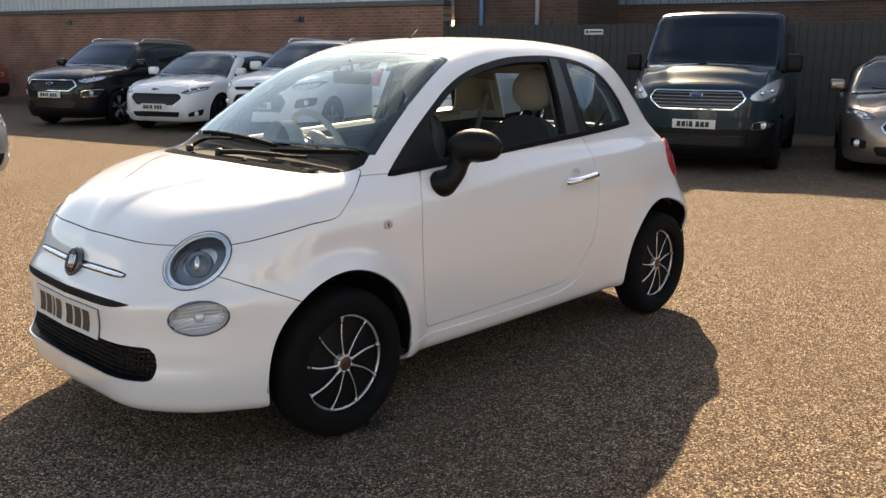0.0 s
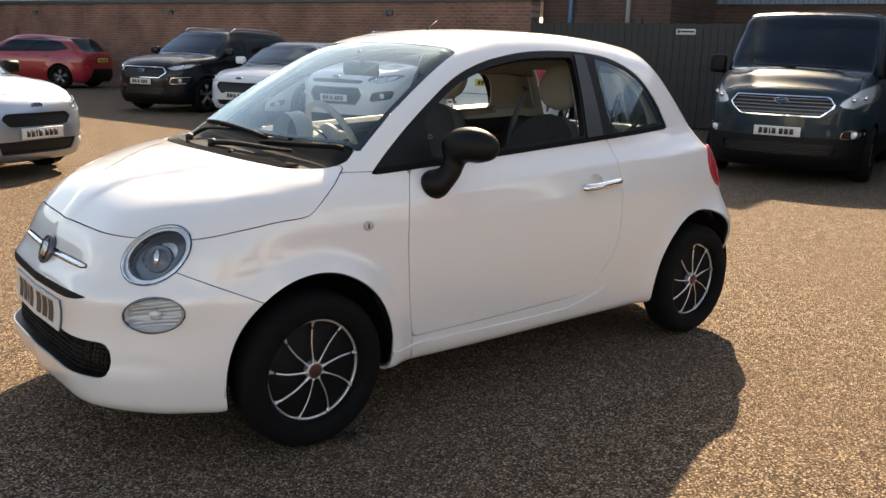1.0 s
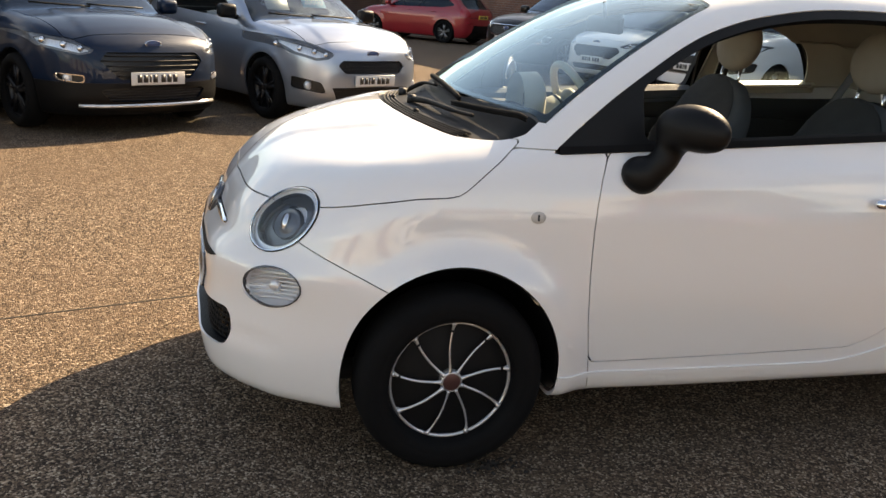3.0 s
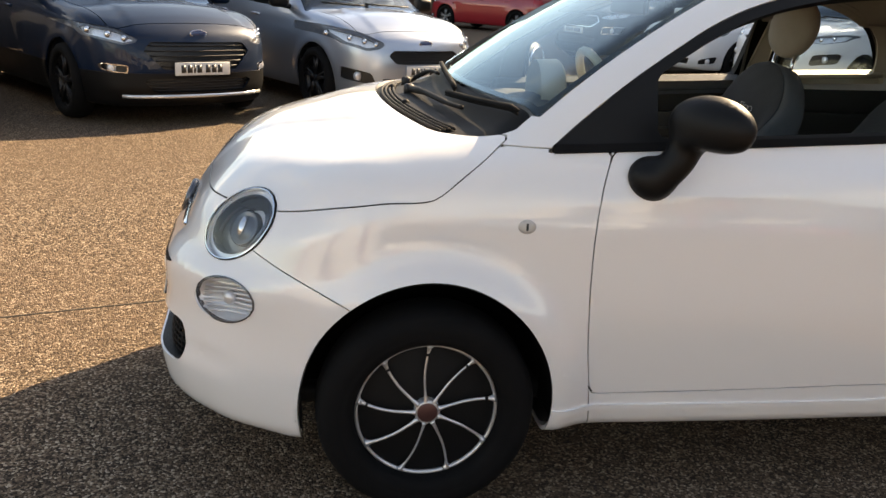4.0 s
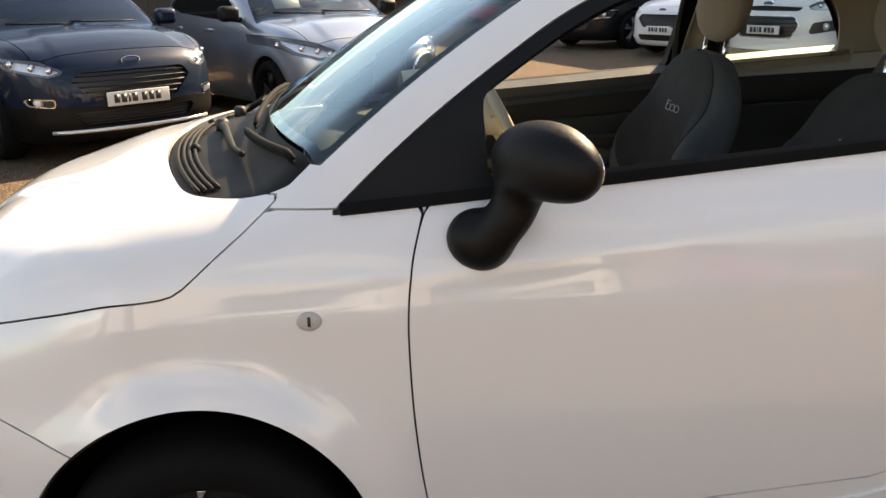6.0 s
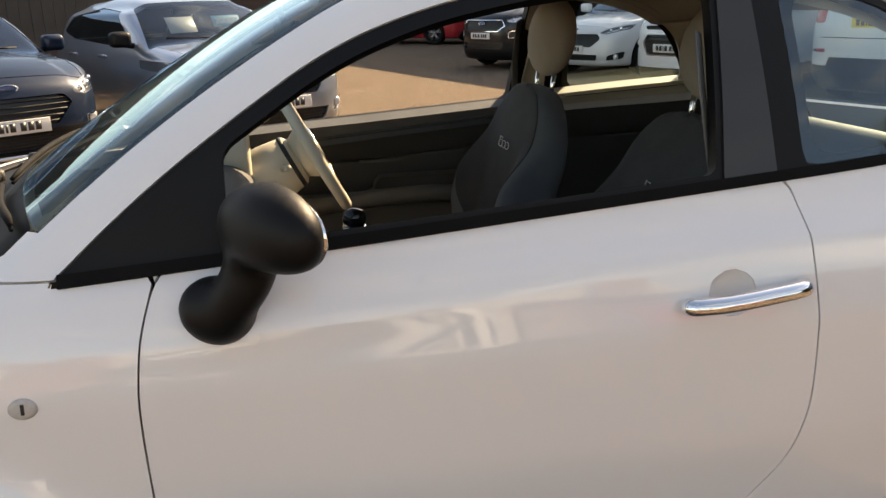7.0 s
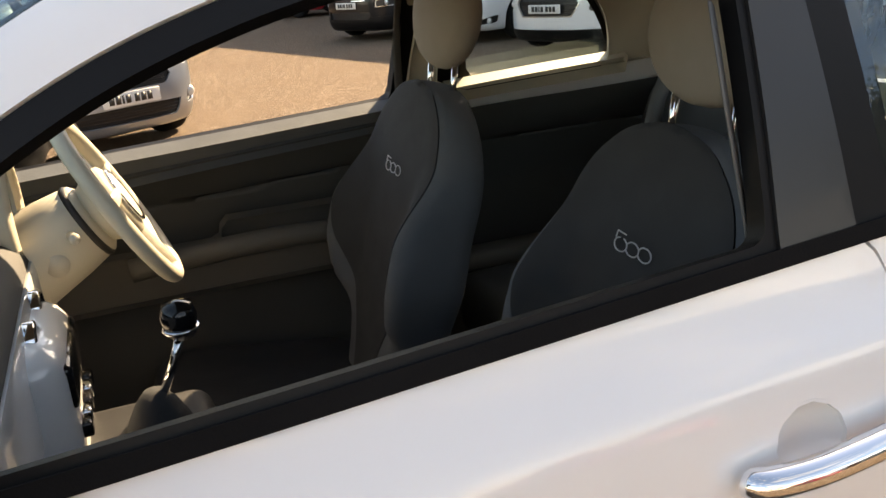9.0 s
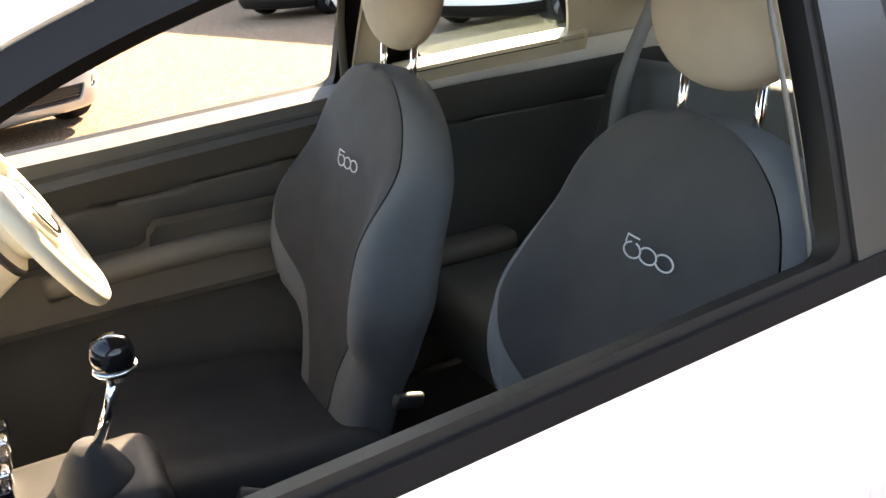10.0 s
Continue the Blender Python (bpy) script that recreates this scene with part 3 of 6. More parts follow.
def disc(centre, normal, up, ru, rv):
    """An oval on the body round a centre; both sides of the car."""
    c, n = np.array(centre), np.array(Vector(normal).normalized())
    v = np.array(up) - n * np.dot(n, up)
    v = v / np.linalg.norm(v)
    u = np.cross(v, n)

    def area(p):
        q = np.stack([p[:, 0], -np.abs(p[:, 1]), p[:, 2]], 1) - c
        return np.maximum((np.hypot(q @ u / ru, q @ v / rv) - 1) * min(ru, rv), np.abs(q @ n) - 0.25)

    return area


LAMP = (-0.485, -0.563, 0.741), (-0.657, -0.576, 0.486), (-0.097, 0.704, 0.703)
lamp_area = disc(*LAMP, 0.1255, 0.0865)
FOG = (-0.525, -0.617, 0.552), (-0.644, -0.756, 0.114), (-0.024, 0.169, 0.985)
fog_area = disc(*FOG, 0.104, 0.0580)
tail_area = disc((2.495, -0.715, 0.875), (0.60, -0.78, 0.15), (-0.15, 0, 1), 0.092, 0.110)


def intake_area(p):
    x, _, y, z = xyz(p)
    return np.maximum(smax(np.abs(z - 0.386 + 0.006 * y) - 0.060, y - 0.510, 0.045), x - 0.1)


def door_area(p):
    x, _, y, z = xyz(p)
    return smax(np.maximum(door_front(z) - x, x - door_back(z)), np.maximum(0.333 + 0.02 * (x - 0.45) - z, z - belt(x) - 0.004), 0.03)


hollow_area = disc((1.450, -0.78, 0.864), (0, -1, 0.12), (0, 0, 1), 0.047, 0.042)


def bumper_area(p):
    x, _, y, z = xyz(p)
    return np.maximum(x - 0.02, np.minimum(z - (0.588 - 0.45 * (x + 0.222)), np.maximum(y - 0.56, x + 0.33)))


def wing_area(p):
    x, _, y, z = xyz(p)
    return np.maximum(np.maximum(x - door_front(z), z - 0.985), np.maximum(np.maximum(z - bonnet_edge(x), 0.3 - y), -bumper_area(p)))


def outside(*areas):
    return [lambda p, a=a: -a(p) for a in areas]


def inside_of(area, *holes, gap=0.0018):
    """The area, held back by the gap from its own edge and from the holes."""
    return [lambda p: area(p) + gap] + [lambda p, h=h: -h(p) + gap for h in holes]


fittings = (arches, lamp_area, fog_area, intake_area)
hatch = thing("white_hatchback", label="white three-door hatchback with black wheel covers, window down", category="car")


def sheet(name, area, mat, thick=0.012, shift=0.0, label="", parent=None):
    return part(name, panel(hatch_body, hatch_net, area, thick, shift), mat, parent or hatch, label)


def left(area):
    return (area if isinstance(area, list) else [area]) + [lambda p: p[:, 1]]


def right(area):
    return (area if isinstance(area, list) else [area]) + [lambda p: -p[:, 1]]


rest_area = [lambda p, a=a: -a(p) + 0.0018 for a in (bonnet_area, cowl_area, screen_area, rear_screen_area, glasshouse, door_area, wing_area, bumper_area, tail_area)] + [lambda p, a=a: -a(p) for a in fittings]


sheet("body_shell", rest_area, WHITE)
sheet("bonnet", inside_of(bonnet_area, lamp_area, cowl_area), WHITE)
sheet("front_bumper", inside_of(bumper_area, bonnet_area, *fittings), WHITE)
for pick in (left, right):
    sheet("front_wing", pick(inside_of(wing_area, bonnet_area, bumper_area, glasshouse, cowl_area, *fittings)), WHITE)
    door = sheet("door", pick(inside_of(door_area, glasshouse, hollow_area, gap=0.0018)), WHITE)
sheet("cowl_panel", inside_of(cowl_area), COWL_BLACK, shift=-0.012)
sheet("windscreen", inside_of(screen_area, gap=0.004), CLEAR, 0.004, -0.002)
sheet("screen_border", inside_of(screen_area, lambda p: screen_area(p) + 0.026, gap=0.004), GLOSS_BLACK, 0.0, -0.008)
sheet("rear_window", inside_of(rear_screen_area), TINTED, 0.004)


def window_opening(p):
    x, _, y, z = xyz(p)
    return smax(glasshouse(p, 0.026), np.maximum(0.562 - x, x - 1.455 - 0.12 * (z - 1.064)), 0.02)


def quarter_area(p):
    x, _, y, z = xyz(p)
    return smax(glasshouse(p, 0.016), 1.640 - x, 0.03)


for pick in (left, right):
    sheet("window_surround", pick(inside_of(glasshouse, window_opening, quarter_area, gap=0.0)), BLACK_TRIM, 0.03, -0.003)
    sheet("quarter_window", pick(quarter_area), TINTED, 0.004, -0.006)
    sheet("pillar_panel", pick([lambda p: glasshouse(p, 0.012), lambda p: 1.472 + 0.12 * (p[:, 2] - 1.1) - p[:, 0], lambda p: p[:, 0] - 1.578]), SATIN, 0.006, 0.002, "satin grey-black pillar panel")
    sheet("window_border", pick(inside_of(quarter_area, lambda p: smax(glasshouse(p, 0.032), 1.668 - p[:, 0], 0.05), gap=0.0)), COWL_BLACK, 0.0, -0.010, "black printed border of the quarter window")
    sheet("tail_lamp", pick(tail_area), RED_LENS, 0.022, 0.014, "red oval tail lamp")
    sheet("headlamp_lens", pick(inside_of(lamp_area)), LENS, 0.003, 0.004)
    sheet("fog_lamp_lens", pick(inside_of(fog_area)), LENS, 0.003, 0.002)
def blob(field, lo, hi, cell, area=None, thick=0.0):
    """A rounded solid, or the part of its skin inside an area."""
    net = skin(field, lo, hi, cell)
    return panel(field, net, area or (lambda p: -np.ones(len(p))), thick)


def ball(p, c, r):
    """A field of an oval ball with half sizes r."""
    q = (p - np.array(c)) / np.array(r)
    d = np.linalg.norm(q, axis=1)
    return (d - 1) * min(r)


def brick_box(p, c, r, k):
    """A field of a box with rounded edges."""
    q = np.abs(p - np.array(c)) - np.array(r) + k
    return np.linalg.norm(np.maximum(q, 0), axis=1) + np.minimum(q.max(1), 0) - k


def tilt(p, c, rx=0, ry=0, rz=0):
    """Points brought into the axes of a thing that is turned about c."""
    m = np.array(Euler([radians(a) for a in (rx, ry, rz)]).to_matrix())
    return (p - np.array(c)) @ m


SOOT = material("wheel_well_black", (0.005, 0.005, 0.005), 0.95, spec=0.1)
CAP_RED = material("wheel_cap_red", (0.10, 0.045, 0.042), 0.35, metal=0.4)


def lining(name, area, mat, shift, thick=0.0, label=""):
    return sheet(name, area, mat, thick, shift, label)


# shut lines and hollow places show the dark inner structure
def above_sill(p):
    return p[:, 2] - 0.93


lining("inner_structure", outside(arches, bonnet_area, lamp_area, fog_area, intake_area, lambda p: hollow_area(p) - 0.01) + [above_sill], DARK_PLASTIC, -0.022)
lining("bonnet_underside", bonnet_area, DARK_PLASTIC, -0.02)


def arch_liner(x, s):
    bm = bmesh.new()
    n = 28
    if True:
        outer, inner = [], []
        for k in range(n + 1):
            a = radians(-6) + radians(192) * k / n
            c, e = 0.341 * math.cos(a), 0.341 * math.sin(a)
            outer.append(bm.verts.new((x + c, s * 0.74, 0.295 + e)))
            inner.append(bm.verts.new((x + c * 0.98, s * 0.50, 0.295 + e * 0.98)))
        mid = bm.verts.new((x, s * 0.50, 0.295))
        for k in range(n):
            bm.faces.new((outer[k], outer[k + 1], inner[k + 1], inner[k]))
            bm.faces.new((inner[k], inner[k + 1], mid))
    return bm


for x in (0.0, 2.3):
    for s in (-1, 1):
        part("arch_liner", arch_liner(x, s), SOOT, hatch)
part("underbody", box(-0.35, 2.55, -0.50, 0.50, 0.185, 0.24, 0.02), DARK_PLASTIC, hatch)


def wheel(parent, x, y, turn, spin=0.0):
    hub = part("wheel", lathe([(0.0, -0.02), (0.180, -0.022), (0.191, -0.012), (0.191, 0.07), (0.10, 0.075), (0.0, 0.075)], 40), COWL_BLACK, parent, "black nine-spoke wheel cover with silver edges")
    hub.matrix_basis = pose(x, y, 0.29, 0, 0, turn)
    part("tyre", lathe([(0.191, 0.08), (0.192, -0.05), (0.200, -0.066), (0.224, -0.075), (0.228, -0.0735), (0.232, -0.0757), (0.262, -0.071), (0.280, -0.055), (0.288, -0.03), (0.290, 0.03), (0.284, 0.06), (0.26, 0.085)], 64, close=True), RUBBER, hub)
    part("cover_ring", lathe([(0.1795, -0.024), (0.181, -0.033), (0.186, -0.0355), (0.1895, -0.033), (0.1935, -0.024)], 72, close=True), SILVER, hub)
    for k in range(9):
        a0 = 2 * math.pi * k / 9 + spin
        at = lambda r, tw, y: (r * math.cos(a0 + tw), y, r * math.sin(a0 + tw))
        pts = [at(r, tw, -0.034 + dy) for r, tw, dy in ((0.032, 0.03, -0.008), (0.06, 0.01, -0.008), (0.105, -0.02, -0.006), (0.150, -0.08, -0.002), (0.183, -0.13, 0.003))]
        part("spoke", tube(blend(pts, 4), [0.0090, 0.0072, 0.0060, 0.0054] + [0.0046] * 9 + [0.0050, 0.0064, 0.0095, 0.0150], 6, flat=0.7), SILVER, hub)
        if math.sin(a0 - 0.12) > -0.15:
            part("spoke_joint", tube([at(0.1575, -0.092, -0.0375), at(0.1635, -0.101, -0.0365)], 0.0062, 6, flat=0.85), COWL_BLACK, hub)
    cap = part("hub_cap", lathe([(0.026, -0.046), (0.029, -0.047), (0.033, -0.044), (0.036, -0.034), (0.036, 0.0)], 32), SILVER, hub)
    part("cap_badge", lathe([(0.0, -0.048), (0.024, -0.048), (0.0275, -0.046), (0.0275, -0.02)], 24), CAP_RED, cap, "dull red centre of the wheel cap")
    return hub


for x in (0.0, 2.3):
    wheel(hatch, x, -0.716, 0, 0.3045 if x < 1 else 0.30)
    wheel(hatch, x, 0.716, 180, 0.1)


# ---- lamps, plate and trim at the nose ----
def on_body(y, z):
    """The x at which the body lies, coming from the front, for a half-width and a height."""
    xs = np.linspace(-0.9, 0.6, 1500)
    v = hatch_body(np.stack([xs, np.full(1500, y), np.full(1500, z)], 1))
    return float(xs[np.argmax(v < 0)])


def side_at(x, z):
    ys = np.linspace(-0.95, 0, 1500)
    v = hatch_body(np.stack([np.full(1500, x), ys, np.full(1500, z)], 1))
    return float(ys[np.argmax(v < 0)])


LAMP_BOWL = material("lamp_reflector", (0.86, 0.87, 0.89), 0.34, metal=0.6, vary=0.2, scale=30)
LAMP_DARK = material("lamp_housing", (0.13, 0.14, 0.16), 0.18, metal=0.6, vary=0.3)
LAMP_TRIM = material("lamp_trim", (0.045, 0.047, 0.055), 0.22, metal=0.5, vary=0.3)


def oval(spec, ru, rv, k):
    return disc(*spec, ru * k, rv * k)


def lamp_place(spec, s, sink):
    """The centre of a lamp on the body and its axes: across, up and outwards."""
    (_, y, z), normal, up = spec
    n = Vector((normal[0], -s * normal[1], normal[2])).normalized()
    v = Vector((up[0], -s * up[1], up[2]))
    v = (v - n * v.dot(n)).normalized()
    m = Matrix((v.cross(n), v, n)).transposed().to_4x4()
    return Matrix.Translation(Vector((on_body(y, z), -s * y, z)) - n * sink) @ m


for s in (-1, 1):
    pick = left if s < 0 else right
    ring = lambda k: oval(LAMP, 0.130, 0.091, k)
    sheet("headlamp_seal", pick(inside_of(ring(1.0), ring(0.965), gap=0)), RUBBER, 0.006, 0.003)
    sheet("headlamp_rim", pick(inside_of(ring(0.97), ring(0.945), gap=0)), CHROME, 0.01, 0.005)
    bowl = sheet("headlamp_bowl", pick(inside_of(ring(0.965), ring(0.80), gap=0)), LAMP_BOWL, 0.03, -0.010)
    sheet("bowl_edge", pick(inside_of(ring(0.82), ring(0.775), gap=0)), LAMP_TRIM, 0.03, -0.006, parent=bowl)
    sheet("bowl_step", pick(inside_of(ring(0.78), ring(0.52), gap=0)), LAMP_DARK, 0.02, -0.030, parent=bowl)
    sheet("bowl_floor", pick(ring(0.56)), LAMP_BOWL, 0.0, -0.046, parent=bowl)
    lamp_m = lamp_place(LAMP, s, 0.016)
    inner = part("projector", lathe([(0.050, -0.032), (0.048, -0.014), (0.043, -0.010), (0.039, -0.022), (0.030, -0.014), (0.015, -0.008), (0.0, -0.006)], 32, axis="z", caps=False), LAMP_DARK, bowl)
    inner.matrix_basis = lamp_m @ Matrix.Translation((0.0, -0.004, 0.0))
    hood = part("bulb_cover", lathe([(0.020, -0.02), (0.016, 0.000), (0.0, 0.004)], 24, axis="z"), CHROME, bowl)
    hood.matrix_basis = lamp_m @ Matrix.Rotation(radians(s * 30), 4, "Z") @ Matrix.Diagonal((0.7, 1.5, 1, 1))
    brow = part("lamp_brow", tube([(0.088 * math.cos(a), 0.058 * math.sin(a), -0.012) for a in np.linspace(0.35, 2.8, 20)], 0.006, 8), LAMP_TRIM, bowl)
    brow.matrix_basis = lamp_m
    fog_m = lamp_place(FOG, s, 0.008)
    fog = part("fog_lamp_bowl", lathe([(0.104, 0.0), (0.096, -0.02), (0.064, -0.035), (0.0, -0.04)], 40, axis="z", caps=False), LAMP_BOWL, hatch)
    fog.matrix_basis = fog_m @ Matrix.Diagonal((1.0, 0.57, 1, 1))
    for k in range(7):
        v = -0.036 + 0.012 * k
        wide = 0.088 * math.sqrt(1 - (v / 0.056) ** 2)
        rib = part("reflector_rib", tube([(-wide, v, -0.016), (-wide * 0.5, v, -0.024), (0, v, -0.026), (wide * 0.5, v, -0.024), (wide, v, -0.016)], 0.0035, 6), LAMP_BOWL, fog)
        rib.matrix_basis = Matrix.Diagonal((1.0, 1 / 0.57, 1, 1))
    bulb = part("bulb", lathe([(0.020, -0.03), (0.019, -0.018), (0.012, -0.012), (0.0, -0.010)], 20, axis="z"), LAMP_BOWL, fog)
    bulb.matrix_basis = Matrix.Diagonal((1, 1 / 0.57, 1, 1))
    sheet("fog_lamp_rim", pick(inside_of(oval(FOG, 0.108, 0.0617, 1.0), fog_area, gap=0)), LAMP_DARK, 0.012, 0.003)
sheet("intake_back", lambda p: intake_area(p) - 0.02, GLOSS_BLACK, 0.0, -0.055)
sheet("intake_lip", inside_of(lambda p: intake_area(p) - 0.002, intake_area, gap=0), BLACK_TRIM, 0.05, -0.006)


def inlay(y0, y1, mid, half, proud, n=40):
    """A strip across the nose that lies on the body: mid and half give its height at each y."""
    bm = bmesh.new()
    rows = []
    for y in np.linspace(y0, y1, n):
        m, w = mid(abs(y)), half(abs(y))
        zs = [m + w * v for v in (-1, -0.7, 0, 0.7, 1)]
        rows.append([bm.verts.new((on_body(y, z) - proud * (0.0 if k in (0, 4) else 1.0) - 0.0012, y, z)) for k, z in enumerate(zs)])
    for r0, r1 in zip(rows, rows[1:]):
        for k in range(4):
            bm.faces.new((r0[k], r0[k + 1], r1[k + 1], r1[k]))
    bmesh.ops.recalc_face_normals(bm, faces=bm.faces[:])
    return bm


part("upper_slot", inlay(-0.424, 0.424, lambda y: 0.580 + 0.011 * (y / 0.42) ** 3, lambda y: 0.0148 * max(1 - (y / 0.425) ** 7, 0.0) + 0.0005, 0.001, 60), COWL_BLACK, hatch, "narrow black air slot above the number plate")
for s in (-1, 1):
    groove = part("bar_surround", inlay(s * 0.045, s * 0.350, lambda y: 0.6715 + 0.0045 * y / 0.34, lambda y: 0.0122 * math.sqrt(max(1 - ((y - 0.05) / 0.301) ** 8, 0.0)) + 0.0005, 0.001), GLOSS_BLACK, hatch)
    part("chrome_bar", inlay(s * 0.045, s * 0.342, lambda y: 0.6705 + 0.0045 * y / 0.34, lambda y: 0.0068 * math.sqrt(max(1 - ((y - 0.05) / 0.293) ** 8, 0.0)) + 0.0005, 0.008), CHROME, groove)
for z in np.arange(0.336, 0.445, 0.016):
    part("intake_bar", tube([(on_body(y, z) + 0.034, y, z) for y in np.linspace(-0.49, 0.49, 21)], 0.003, 6), COWL_BLACK, hatch)
for y in np.arange(-0.47, 0.475, 0.02):
    part("intake_bar", tube([(on_body(y, z) + 0.035, y, z) for z in np.linspace(0.335, 0.440, 5)], 0.003, 6), COWL_BLACK, hatch)

RED_BADGE = material("badge_red", (0.07, 0.02, 0.022), 0.25, coat=0.5)
bx = on_body(0.0, 0.671)
badge = part("badge", lathe([(0.056, 0.004), (0.056, -0.008), (0.050, -0.015), (0.044, -0.012)], 40, axis="x"), LAMP_DARK, hatch, "round chrome and red badge")
badge.matrix_basis = pose(bx - 0.003, 0, 0.671, 0, 22, 0)
part("badge_face", lathe([(0.0, -0.013), (0.045, -0.012)], 40, axis="x"), RED_BADGE, badge)
for y in (-0.02, -0.007, 0.007, 0.02):
    part("badge_mark", box(-0.016, -0.012, y - 0.0035, y + 0.0035, -0.025, 0.025, 0.001, 1), CHROME, badge)


def number_plate(parent, x, y, z, facing=0, yellow=None, pitch=0, w=0.52, h=0.111):
    """A plate that faces -x, with plain dark bars for its characters."""
    plate = part("number_plate", box(-0.006, 0.006, -w / 2, w / 2, -h / 2, h / 2, 0.004, 2), yellow or PLATE_WHITE, parent, "yellow number plate with dark bars" if yellow else "white number plate with dark bars")
    plate.matrix_basis = pose(x, y, z, 0, pitch, facing)
    at = -0.205
    for k, wide in enumerate((0.044, 0.044, 0.018, 0.044, 0.0, 0.044, 0.044, 0.044)):
        if wide:
            part("plate_bar", box(-0.0085, -0.006, -at - wide, -at, -0.033, 0.033), INK, plate)
        at += wide + (0.014 if wide else 0.022)
    return plate


def plate_area(y0, y1, half):
    return [lambda p: y0 - p[:, 1], lambda p: p[:, 1] - y1, lambda p: np.abs(p[:, 2] - 0.492) - half, lambda p: p[:, 0]]


plate = sheet("number_plate", plate_area(-0.26, 0.26, 0.0555), PLATE_WHITE, 0.010, 0.009, "white number plate with dark bars, set flush in the bumper")
sheet("plate_edge", plate_area(-0.262, 0.262, 0.0575), LAMP_DARK, 0.008, 0.0055)
at = -0.2255
for wide in (0.050, 0.050, 0.016, 0.050, 0.0, 0.050, 0.050, 0.050):
    if wide:
        sheet("plate_bar", plate_area(-at - wide, -at, 0.0395), INK, 0.0, 0.0105, parent=plate)
    at += wide + (0.014 if wide else 0.026)


# ---- mirrors, handles, side details ----
def mirror_head(p):
    q = tilt(p, (0.628, -0.845, 1.070), 0, 0, 32)
    head = ball(q, (0, 0, 0.004), (0.060, 0.114, 0.073))
    head = smax(smax(head, q[:, 0] - 0.034, 0.02), -0.056 - q[:, 2] + 0.08 * q[:, 1], 0.03)
    q2 = tilt(p, (0.585, -0.79, 0.985), 0, 30, 0)
    neck = ball(q2, (0, 0, 0), (0.042, 0.04, 0.085))
    q3 = tilt(p, (0.535, -0.752, 0.925), -18, 20, 0)
    foot = ball(q3, (0, 0, 0), (0.062, 0.048, 0.056))
    return smin(smin(head, neck, 0.035), foot, 0.03)


